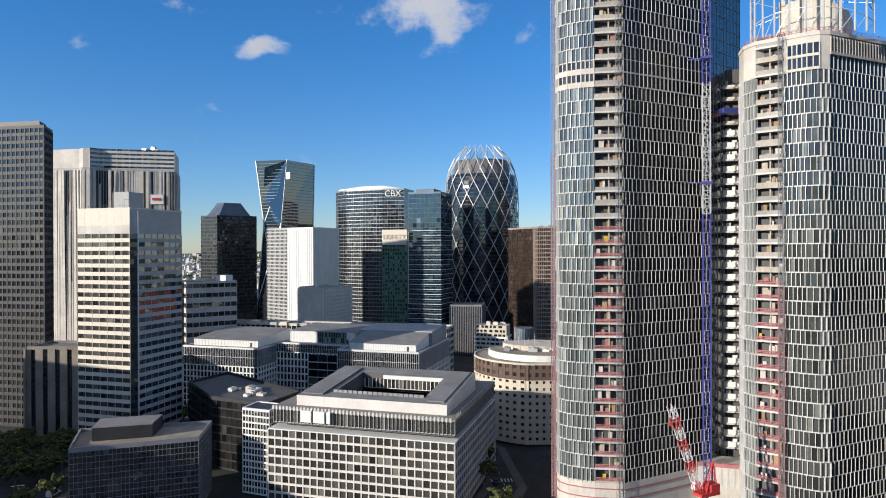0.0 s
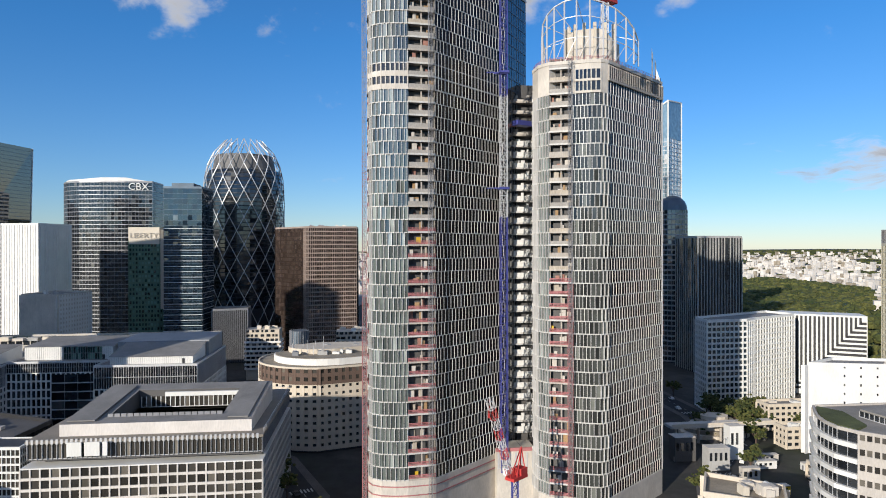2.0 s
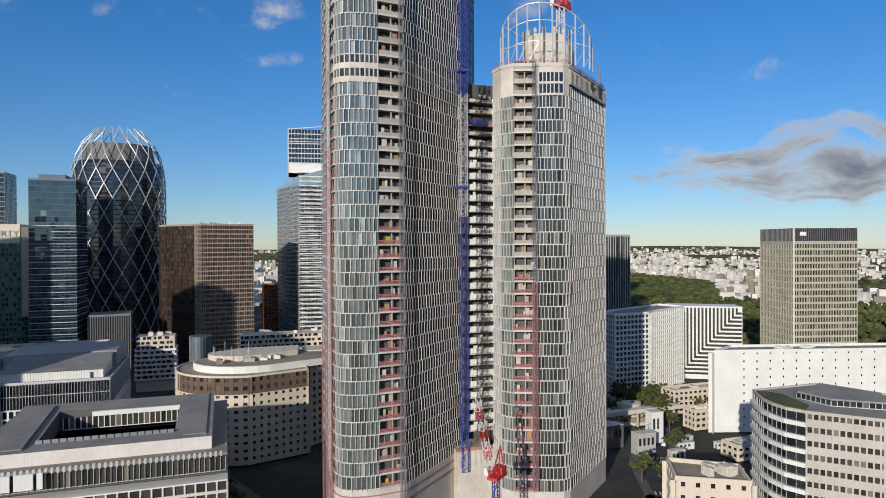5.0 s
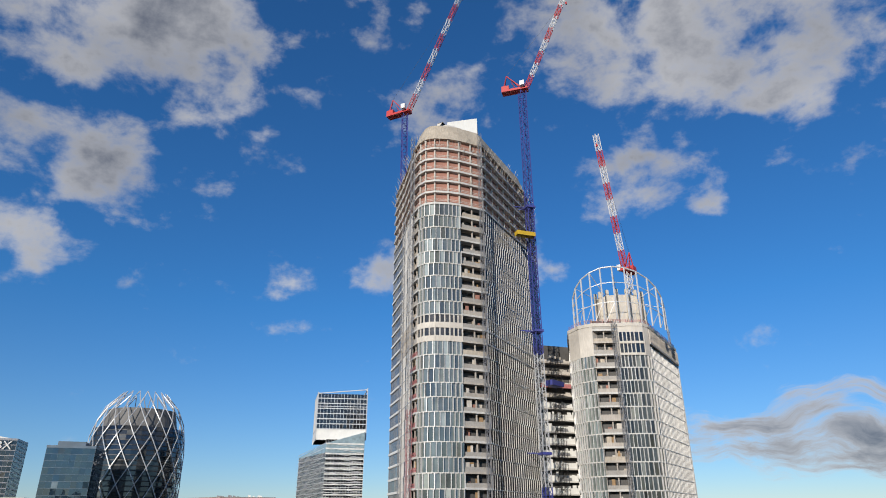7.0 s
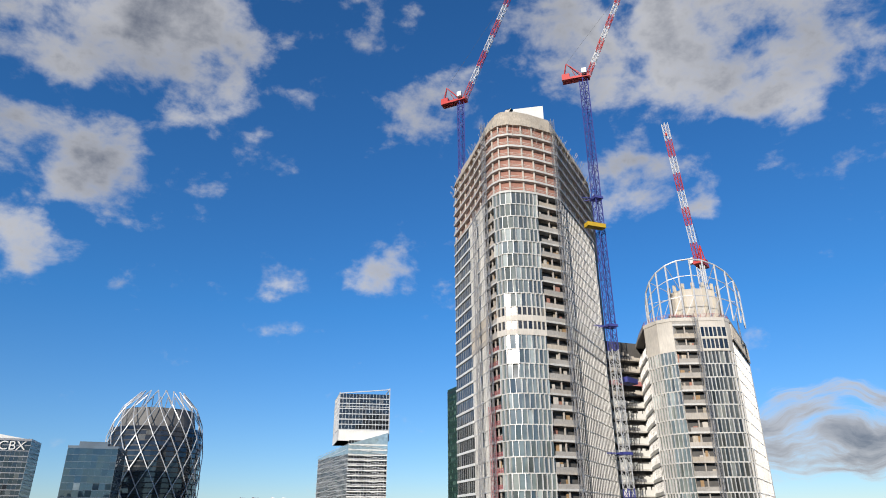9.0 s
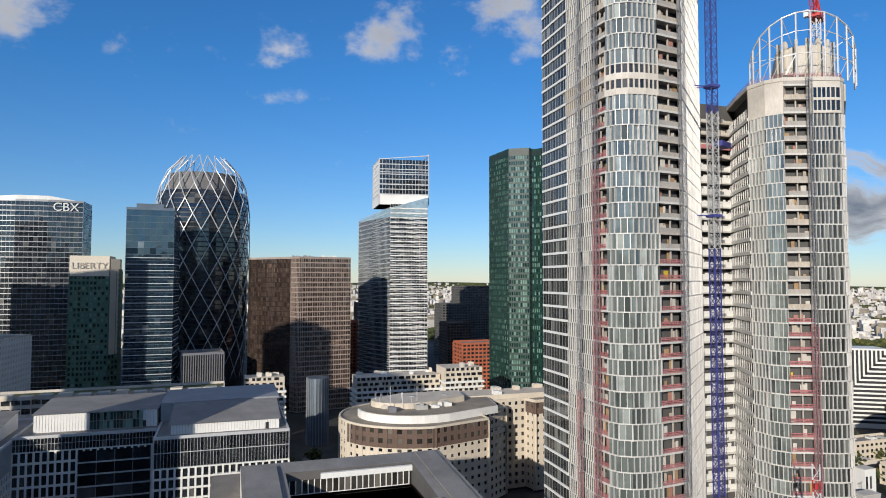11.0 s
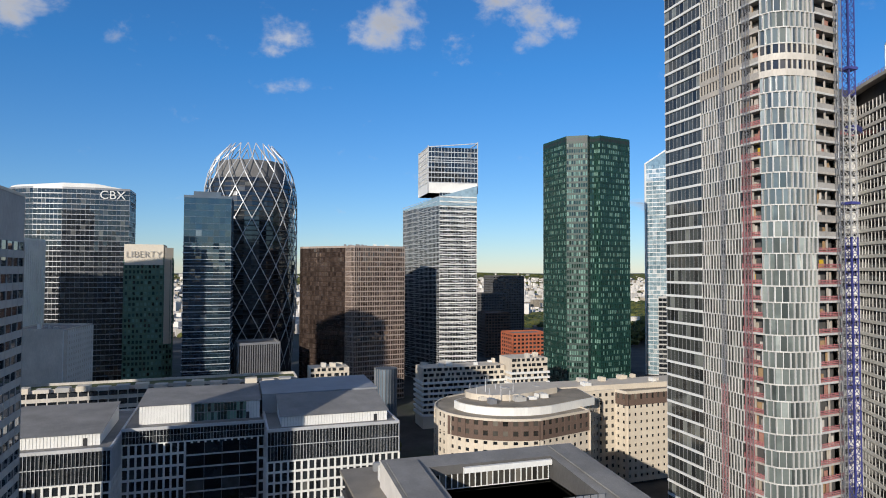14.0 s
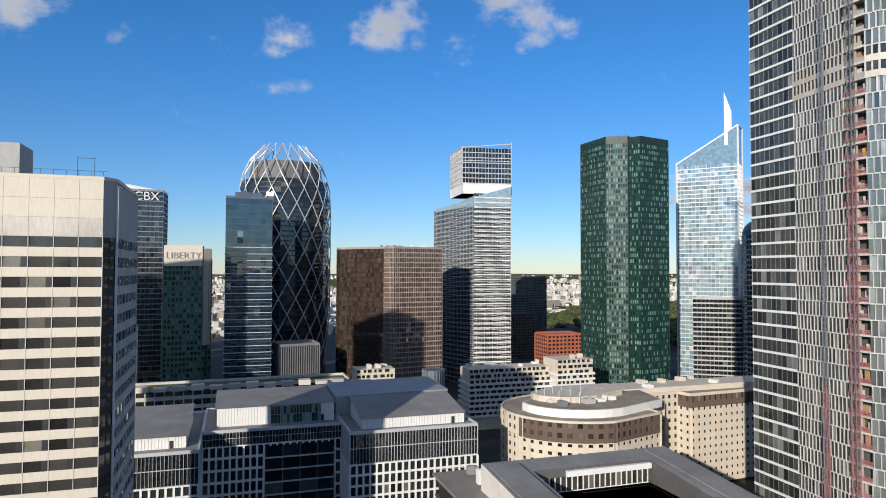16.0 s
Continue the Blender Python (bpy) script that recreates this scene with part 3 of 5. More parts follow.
def tall_tower():
    th = thing("glass_tower", "tall unfinished glass tower with pale fins and raw concrete top", "skyscraper", "twin towers under construction")
    z0, z1 = 21.0 - FH, 21.0 + 40 * FH
    # the core, black to stand for unlit rooms, stands back where the open bays are
    plan = inset(TALL, 2.6)
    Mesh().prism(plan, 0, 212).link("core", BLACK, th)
    cut = z0 + 30 * FH
    # banded end face
    facade(th, TALL[0:2], z0, z1, 41, 1.9, G_TOWERMID, MIDMETAL, 0.17, 0.30, 0.07, 0.04, band_mat=WHITE, parts=150)
    kw = dict(band=0.075, band_out=0.16, post=0.15, post_out=0.42, per_floor=True, shift=0.5, tilt=0.022, band_mat=BAND)
    for zz0, n in ((z0, 30), (cut + 2 * FH, 9)):
        e = zz0 + n * FH
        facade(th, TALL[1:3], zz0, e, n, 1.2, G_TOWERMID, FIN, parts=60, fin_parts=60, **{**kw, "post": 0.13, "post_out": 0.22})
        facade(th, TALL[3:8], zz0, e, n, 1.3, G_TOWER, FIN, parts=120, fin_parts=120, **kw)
        # right face: same glass, its dimness put into the colour
        facade(th, TALL[8:11], zz0, e, n, 1.75, G_SHADEBLACK, FIN, parts=0, fin_parts=60, **{**kw, "post": 0.15, "post_out": 0.13, "band": 0.045, "band_out": 0.07, "tilt": 0.004})
    # plant storeys with louvres
    facade(th, TALL[1:3], cut, cut + 2 * FH, 2, 1.35, G_DARK, CONCRETE, 0.35, 0.25, 0.3, 0.25, band_mat=CONCRETE)
    facade(th, TALL[3:8], cut, cut + 2 * FH, 2, 1.5, G_WARM, PALE, 0.42, 0.25, 0.35, 0.25, band_mat=PALE)
    facade(th, TALL[8:11], cut, cut + 2 * FH, 2, 1.75, G_SHADEBLACK, FIN, 0.10, 0.16, 0.17, 0.18, band_mat=BAND)
    facade(th, TALL[10:] + TALL[:1], z0, z1, 41, 2.2, G_BLUE, MIDMETAL, 0.10, 0.1, 0.08, 0.08, band_mat=ZINC)
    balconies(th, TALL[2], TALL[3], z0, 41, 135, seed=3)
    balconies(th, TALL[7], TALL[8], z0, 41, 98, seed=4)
    # concrete foot
    foot = inset(TALL, -0.15)
    Mesh().prism(foot, 0, z0 - 0.02).link("podium_wall", PALE, th, "pale concrete foot with red tape barriers")
    m = Mesh()
    for i in range(len(foot)):
        a, b = Vector((*foot[i], 0)), Vector((*foot[(i + 1) % len(foot)], 0))
        d = (b - a).normalized()
        nn = Vector((d.y, -d.x, 0))
        for z in (15.0, 12.2):
            m.box(a + nn * 0.3 + Vector((0, 0, z)), b - a, nn * -0.1, (0, 0, 0.35))
    m.link("barrier_tape", REDNET, th)
    # unfinished storeys
    z = z1
    for k in range(6):
        shell = inset(TALL, -0.3)
        inner = inset(TALL, 0.9)
        Mesh().prism(shell, z, z + 0.7).link("slab", BAND, th)
        Mesh().prism(inner, z + 0.7, z + FH).link("bare_wall", RUST, th)
        m = Mesh()
        for i in range(len(TALL)):
            a, b = Vector((*TALL[i], 0)), Vector((*TALL[(i + 1) % len(TALL)], 0))
            n = max(1, round((b - a).length / 5.2))
            d = (b - a).normalized()
            nn = Vector((d.y, -d.x, 0))
            for j in range(n):
                p = a + (b - a) * (j / n) + Vector((0, 0, z + 0.7))
                m.box(p - d * 0.2 - nn * 0.3, d * 0.4, nn * -0.4, (0, 0, FH - 0.7))
            m.box(a + nn * 0.15 + Vector((0, 0, z + 1.7)), b - a, nn * -0.06, (0, 0, 0.12))
            m.box(a + nn * 0.15 + Vector((0, 0, z + 1.25)), b - a, nn * -0.06, (0, 0, 0.1))
        m.link("column_field", PALE, th, kind="stuff")
        z += FH
    # screened head and core
    Mesh().prism(inset(TALL, -0.2), z, z + 6.5, top=inset(TALL, 2.0)).link("safety_net", NETTING, th, "translucent beige safety net")
    head = inset(TALL, 6.0)
    Mesh().prism(head, z + 6.4, z + 12, top=inset(TALL, 9.0)).link("core_head", PALE, th)
    Mesh().prism([(-9, 221), (2, 219.5), (8, 233), (-7, 238)], z + 9.9, [z + 16.5, z + 19.5, z + 15, z + 15]).link("core_head", WHITE, th)
    m = Mesh()
    rng = random.Random(3)
    for i in range(len(TALL)):
        a, b = Vector((*TALL[i], 0)), Vector((*TALL[(i + 1) % len(TALL)], 0))
        d = (b - a).normalized()
        nn = Vector((d.y, -d.x, 0))
        n = max(1, round((b - a).length / 1.3))
        for j in range(n):
            p = a + (b - a) * (j / n) + Vector((0, 0, z + rng.uniform(-6, 0)))
            m.rod(p + nn * 0.2, p + nn * rng.uniform(1.0, 2.2) + Vector((0, 0, rng.uniform(2.0, 4.0))), 0.07, 3)
    m.link("edge_pole_field", CONCRETE, th, kind="stuff")
    for (x, y), red in (((-23.2, 215.8), 120), ((-2.6, 206.6), 0)):
        hoist(th, x, y, 8, z + 4, red)
    hoist(th, -23.6, 224, 0, z1, 60, 0.4)
    return th


tall_tower()

# ---- the lower tower ----
SMALL = [(50, 250), (40, 233), (33.6, 221), (33.9, 214.8), (36.4, 210.7), (43.3, 208.0), (48.6, 205.9), (51.6, 205.2), (54.4, 206.2), (83.8, 231), (80, 250)]


def small_tower():
    th = thing("glass_tower", "lower unfinished glass tower with pale fins and steel roof cage", "skyscraper", "twin towers under construction")
    z0, n = 21.0 - 3 * FH, 33
    z1 = z0 + n * FH
    # black here too in place of the unlit interior
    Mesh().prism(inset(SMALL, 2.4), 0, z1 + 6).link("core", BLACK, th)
    kw = dict(band=0.085, band_out=0.14, post=0.15, post_out=0.42, per_floor=True, shift=0.5, tilt=0.022, band_mat=BAND)
    facade(th, SMALL[0:3], z0, z1, n, 2.2, G_DARK, FIN, 0.25, 0.3, 0.12, 0.1, band_mat=WHITE, tilt=0.01)
    facade(th, SMALL[2:5], z0, z1 - FH, n - 1, 1.3, G_TOWER, FIN, parts=120, fin_parts=120, **kw)
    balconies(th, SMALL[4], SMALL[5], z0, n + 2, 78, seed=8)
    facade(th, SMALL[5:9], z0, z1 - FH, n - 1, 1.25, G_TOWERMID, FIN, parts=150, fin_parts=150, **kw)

    # dim right face, darkened through its glass colour
    facade(th, SMALL[8:10], z0, z1, n, 1.75, G_SHADEBLACK, FIN, fin_parts=60, **{**kw, "post": 0.15, "post_out": 0.12, "band_out": 0.07, "band": 0.05, "tilt": 0.004})
    facade(th, SMALL[9:11], z0, z1, n, 2.6, G_TOWER, FIN, 0.12, 0.2, 0.2, 0.4, band_mat=BAND)
    Mesh().prism(inset(SMALL, -0.15), 0, z0 - 0.02).link("podium_wall", PALE, th)
    # concrete collar under the roof
    m = Mesh()
    m.prism(inset([*SMALL[2:5], (42, 214), (40, 224)], -0.1), z1 - FH, z1 + 6)
    m.prism([SMALL[5], (48.6, 205.75), (51.7, 205.05), (54.4, 206.05), (57, 210), (46, 212)], z1 - FH, z1 + 6)
    m.link("collar_wall", PALE, th, "beige netted concrete collar")
    facade(th, [(44.0, 207.4), (48.6, 205.5), (51.6, 204.85)], z1 - FH, z1 + 3.5, 2, 1.3, G_DARK, PALE, 0.2, 0.2, 0.3, 0.1)
    facade(th, [(54.6, 206.0), (84.0, 230.8)], z1, z1 + 5, 1, 1.3, G_DARK, CONCRETE, 0.15, 0.3, 0.3, 0.3)
    Mesh().prism(inset(SMALL, -0.3), z1 + 5.5, z1 + 6.6).link("roof", PALE, th)
    top = z1 + 6.6
    rail = Mesh()
    ring = inset(SMALL, 0.3)
    for i in range(len(ring)):
        a, b = Vector((*ring[i], top)), Vector((*ring[(i + 1) % len(ring)], top))
        k = max(1, round((b - a).length / 2))
        for j in range(k):
            p = a + (b - a) * (j / k)
            rail.rod(p, p + Vector((0, 0, 1.3)), 0.05)
        for h in (0.5, 0.9, 1.3):
            rail.rod(a + Vector((0, 0, h)), b + Vector((0, 0, h)), 0.05)
    rail.link("railing", REDNET, th, "red edge railing")
    # core head and steel cage
    Mesh().prism(arc(54, 219, 9, 7, 150, 330, 10) + [(66, 226), (52, 230)], top, [top + 12] * 8 + [top + 8] * 5).link("core_head", PALE, th)
    hats = Mesh()
    for i in range(7):
        a = radians(170 + i * 22)
        hats.block(54 + 9.1 * math.cos(a) - 0.5, 219 + 7.1 * math.sin(a) - 0.3, top, 54 + 9.1 * math.cos(a) + 0.5, 219 + 7.1 * math.sin(a) + 0.3, top + 14)
    hats.link("core_rib", CREAM, th)
    cage = arc(53, 219, 16.5, 12.5, 150, 330, 12)
    prev = None
    for i, (x, y) in enumerate(cage):
        h = top + 6.5 + 13.5 * math.sin(math.pi * (0.06 + i / 13.5))
        Mesh().rod((x, y, top), (x, y, h), 0.28, 6).link("cage_post", STEELW, th)
        if prev:
            Mesh().rod(prev, (x, y, h), 0.26, 6).link("cage_ring", STEELW, th)
            for fr in (0.38, 0.72):
                Mesh().rod((prev[0], prev[1], top + (prev[2] - top) * fr), (x, y, top + (h - top) * fr), 0.14, 4).link("cage_ring", STEELW, th)
            Mesh().rod((prev[0], prev[1], top), (x, y, top + (h - top) * 0.38), 0.11, 4).link("cage_brace", STEELW, th)
        if i % 2 == 0:
            Mesh().rod((x, y, h), (54 + (x - 54) * 0.45, 219 + (y - 219) * 0.45, top + 11), 0.12, 4).link("cage_brace", STEELW, th)
        prev = (x, y, h)
    for x, y, h in ((78, 226.5, 11), (80, 228.3, 8)):
        Mesh().prism([(x, y), (x + 0.9, y + 0.7), (x + 0.8, y + 1.2)], top - 1, [top + h, top + h - 2.5, top + h - 2]).link("roof_fin", WHITE, th)
    hoist(th, 42.2, 206.9, 10, top, 78)
    return th


small_tower()


def link_block():
    th = thing("link_building", "white unfinished floors bridging the gap between the two towers", "building")
    pts = [(20, 243), (49, 243), (49, 258), (18, 258)]
    # coloured dark to stand for shade between the open floors
    Mesh().prism(pts, 0, 150).link("shaded_back_wall", DARKWALL, th)
    rng = random.Random(6)
    for k in range(31):
        z = 21 + k * FH
        top = k >= 27
        Mesh().block(19.0, 240.2, z, 46, 243.2, z + 0.55).link("slab", BAND if not top else CONCRETE, th)
        m = Mesh()
        m.block(20, 240.7, z + 0.55, 46, 240.9, z + (1.4 if top else 2.3))
        for i in range(13):
            if rng.random() < (0.45 if top else 0.7):
                m.block(20.2 + i * 2, 241.6, z + 0.55, 20.2 + i * 2 + rng.uniform(0.8, 1.9), 241.8, z + rng.uniform(2.0, FH - 0.5))
        m.link("panel", (PALE if top else WHITE), th, kind="stuff")
        if k % 2 == 0:
            Mesh().block(36.5, 239.9, z + 0.6, 41, 240.05, z + 1.5).link("scaffold_screen", MIDMETAL, th)
    sc = Mesh()
    for x in (36, 38, 40):
        sc.rod((x, 239.8, 0), (x, 239.8, 145), 0.06)
    for k in range(72):
        z = 2 + k * 2.0
        sc.rod((36, 239.8, z), (40, 239.8, z), 0.05)
        sc.rod((36 + 2 * (k % 2), 239.8, z), (38 + 2 * (k % 2), 239.8, z + 2), 0.045)
    sc.link("scaffold", BLACK, th, "dark steel scaffold stair")
    Mesh().block(21, 239.9, 134, 45, 240.05, 135.5).link("barrier", REDNET, th)
    Mesh().box((30, 228, 132.5), (6, 3, 0), (-1.5, 3, 0), (0, 0, 1.7)).link("loading_platform", CRANEBLUE, th, "dark blue loading platform")
    Mesh().block(22, 226, 0, 36, 238, 19).link("podium_wall", PALE, th)
    for i in range(7):
        Mesh().block(22.4 + i * 2, 225.9, 13, 22.9 + i * 2, 226.05, 18.4).link("mullion", STEELW, th)
    Mesh().block(21.5, 225.5, 19, 36.2, 226, 20.2).link("barrier", REDNET, th)


link_block()


# ---- tower cranes ----
def boom(th, a, b, half, stripes, first):
    a, b = Vector(a), Vector(b)
    for i in range(stripes):
        m = Mesh()
        lattice(m, a + (b - a) * (i / stripes), a + (b - a) * ((i + 1) / stripes), half, 1.9, 0.13)
        m.link("jib_section", CRANERED if (i + first) % 2 == 0 else CRANEWHITE, th, "red lattice jib section" if (i + first) % 2 == 0 else "white lattice jib section")


def luffing_crane(label, x, y, z_foot, z_head, tip, mast_mats, half=1.0, counter=8.0):
    th = thing("tower_crane", label, "crane", "tower cranes")
    z = z_foot
    for mat, ztop in mast_mats:
        m = Mesh()
        lattice(m, (x, y, z), (x, y, ztop), half, 2.4, 0.17)
        m.link("mast", mat, th)
        z = ztop
    head = Vector((x, y, z_head))
    tipv = Vector(tip)
    away = Vector((x - tip[0], y - tip[1], 0)).normalized()
    side = Vector((-away.y, away.x, 0))
    deck = Mesh().box(head - away * 2.5 - side * 1.6 - Vector((0, 0, 0.6)), away * (counter + 2.5), side * 3.2, (0, 0, 0.9)).link("slewing_platform", CRANERED, th)
    Mesh().box(head + away * (counter - 3) - side * 1.5 + Vector((0, 0, 0.3)), away * 3, side * 3.0, (0, 0, 1.9)).link("counterweight", CRANERED, deck)
    Mesh().box(head - away * 1.5 + side * 1.7 + Vector((0, 0, 0.2)), away * 1.8, side * 1.4, (0, 0, 2.1)).link("cab", CRANEWHITE, deck)
    apex = head + away * (counter * 0.75) + Vector((0, 0, 8.0))
    m = Mesh()
    for s in (-1, 1):
        m.rod(head - away * 0.5 + side * s, apex, 0.2)
        m.rod(head + away * counter * 0.95 + side * s, apex, 0.2)
    m.rod(head + away * 2 + side * -1, head + away * 4 + side * 1 + Vector((0, 0, 4)), 0.12)
    m.link("a_frame", CRANERED, deck)
    boom(th, head - away * 2 + Vector((0, 0, 0.5)), tip, 0.75, 8, 0)
    ties = Mesh().rod(apex, tipv - (tipv - head).normalized() * 6, 0.05, 3)
    ties.link("pendant", BLACK, th)
    drop = tipv - Vector((0, 0, 4))
    Mesh().rod(tipv, drop, 0.05, 3).rod(drop, drop - Vector((0, 0, 1.2)), 0.35, 5).link("hook_block", CRANERED, th)
    return th


luffing_crane("red and white luffing crane on a blue mast", -17.5, 250, 205, 246, (2, 231, 300), ((CRANEBLUE, 245),))
luffing_crane("red and white luffing tower crane on a long blue lattice mast", 24.5, 226, 12, 250, (41.3, 213.8, 293.5), ((CRANEBLUE, 100), (STEELW, 142), (CRANEBLUE, 249)), 1.15)
luffing_crane("red and white luffing tower crane on the lower tower", 57.5, 217.5, 148, 173, (45.8, 210.1, 223.2), ((CRANEWHITE, 172),), 0.9, 5.0)
luffing_crane("small red luffing crane leaning in front of the towers", 19.8, 187.5, 0, 24, (11, 180, 48.3), ((CRANEBLUE, 23.5),), 0.8, 4.0)
tie = thing("mast_tie", "dark steel ties between crane mast and tall tower", "tie")
for z in (110, 150, 197):
    Mesh().rod((24.5, 226, z), (18, 227, z), 0.2).rod((24.5, 226, z), (21, 230.5, z + 0.5), 0.2).link("tie_rod", CRANEBLUE, tie)
    Mesh().block(22.8, 224.3, z - 0.5, 26.2, 227.7, z + 0.3).link("collar", CRANEBLUE, tie)
Mesh().block(17, 221.5, 183.5, 24, 224, 185).link("platform", CRANEYELLOW, tie, "yellow loading platform")


# ---- office block with the roof court ----
def court_office():
    th = thing("office_block", "pale gridded office block with glass top storey and roof court", "office building")
    P = [(-120, 201.2), (-53, 202), (-53, 264.7), (-120, 264)]
    core(th, P, 0, 26.9)
    hole = [(-101, 214), (-67, 214), (-67, 240), (-101, 240)]

    def around(outer, z0, z1, name, mat):
        x0, y0, x1, y1 = outer
        a, b = hole[0], hole[2]
        m = Mesh().block(x0, y0, z0, x1, a[1], z1).block(x0, b[1], z0, x1, y1, z1)
        m.block(x0, a[1], z0, a[0], b[1], z1).block(b[0], a[1], z0, x1, b[1], z1)
        m.link(name, mat, th)

    # terrace shade is put into the black recess and dark soffit
    around((-116, 207, -56, 260), 26.95, 28.6, "core", BLACK)
    around((-118.4, 204.6, -54, 262.4), 28.6, 33.35, "core", BLACK)
    around((-119.2, 203, -53.3, 263.6), 28.45, 28.75, "shaded_soffit", DARKWALL)
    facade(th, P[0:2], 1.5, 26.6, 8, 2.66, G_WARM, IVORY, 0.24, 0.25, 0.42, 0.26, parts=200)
    # east wall: grey frame and dark glass carry its shade in the colour
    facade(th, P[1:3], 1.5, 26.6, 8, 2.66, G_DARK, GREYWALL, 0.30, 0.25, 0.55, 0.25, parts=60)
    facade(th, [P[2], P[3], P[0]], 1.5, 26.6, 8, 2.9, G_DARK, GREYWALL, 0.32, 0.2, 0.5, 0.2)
    Mesh().prism(inset(P, -0.1), 26.6, 26.95).link("terrace_slab", WHITE, th)
    Q = [(-119, 203.2), (-53.4, 204), (-53.4, 264), (-119, 263)]
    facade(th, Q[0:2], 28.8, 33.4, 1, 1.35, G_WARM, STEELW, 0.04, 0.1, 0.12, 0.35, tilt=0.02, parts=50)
    # top storey's east side, likewise coloured darker for shade
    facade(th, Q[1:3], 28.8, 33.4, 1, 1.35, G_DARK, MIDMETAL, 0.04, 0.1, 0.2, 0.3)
    around((-119.5, 202.7, -52.9, 264.5), 33.4, 34.2, "roof", matte("terrace_paving", (0.27, 0.24, 0.20), 0.9, 0.2, 0.3))
    for i in range(49):
        Mesh().block(-119.2 + i * 1.34, 202.6, 33.2, -119.0 + i * 1.34 + 0.45, 202.75, 34.6).link("louvre", STEELW, th)
    # ring round the court, rising to the back
    o = [(-112, 206.8), (-57, 207), (-57, 247), (-112, 247)]
    q = [(-101, 214), (-67, 214), (-67, 240), (-101, 240)]
    zo, zi = [37.7, 37.7, 41, 41], [37.9, 37.9, 40.2, 40.2]
    m, rf, inn = Mesh(), Mesh(), Mesh()
    for i in range(4):
        j = (i + 1) % 4
        m.quad((*o[i], 34), (*o[j], 34), (*o[j], zo[j]), (*o[i], zo[i]))
        rf.quad((*o[i], zo[i]), (*o[j], zo[j]), (*q[j], zi[j]), (*q[i], zi[i]))
        inn.quad((*q[j], 27.2), (*q[i], 27.2), (*q[i], zi[i]), (*q[j], zi[j]))
    m.link("fascia", IVORY, th)
    rf.link("ring_roof", ROOFGREY, th)
    # court walls coloured dark for the shade inside the court
    inn.link("shaded_court_wall", DARKWALL, th)
    Mesh().prism(q, 27.3, 27.6).link("court_floor", ROOFGREY, th)
    # white only along the sunlit stretch, so sunlight is built into its extent
    Mesh().block(-92, 238.6, 38.2, -67.2, 239.6, 39.6).link("sunlit_court_fascia", WHITE, th)
    facade(th, [(-100, 239.3), (-68, 239.3)], 34.4, 38.1, 1, 1.6, G_WARM, WHITE, 0.05, 0.1, 0.25, 0.15)
    for i in range(18):
        Mesh().block(-101 + i * 1.9, 213.4, 37.9, -101 + i * 1.9 + 1.6, 213.55, 38.9).link("rail_panel", MIDMETAL, th)
    for x0, x1, y0, y1 in ((-111, -103, 209, 244), (-64.5, -58.5, 209, 246)):
        Mesh().box((x0, y0, 37.9), (x1 - x0, 0, 0), (0, y1 - y0, 3.0), (0, 0, 0.35)).link("roof_strip", ROOFGREY, th)
    rl = Mesh()
    for i in range(26):
        y = 206 + i * 2.2
        rl.rod((-53.3, y, 34.2), (-53.3, y, 35.3), 0.06)
    rl.rod((-53.3, 206, 35.3), (-53.3, 264, 35.3), 0.06)
    rl.rod((-53.3, 264, 35.3), (-119, 263, 35.3), 0.06)
    rl.link("railing", STEELW, th)
    clutter(th, -112, 240, -98, 262, 34.4, 9, (MIDMETAL, WHITE, ROOFPALE), 4, 3.6)
    # sign
    m = Mesh()
    for x, w, h in ((-107.6, 4.0, 4.0), (-102.8, 4.2, 4.0), (-97.8, 1.3, 4.0)):
        m.block(x, 201.3, 29.9, x + w, 201.7, 29.9 + h)
    m.link("sign_panel", WHITE, th, "white sign bars on the roof edge")
    # narrow gridded stair wing
    W = [(-134, 207), (-122.5, 206), (-122.5, 216), (-134, 217)]
    core(th, W, 0, 31.5)
    facade(th, W, 1, 31, 13, 1.25, G_WARM, WHITE, 0.25, 0.15, 0.22, 0.15, closed=True)
    roof(th, W, 31.3, ROOFGREY, 0.5, WHITE)
    return th


court_office()


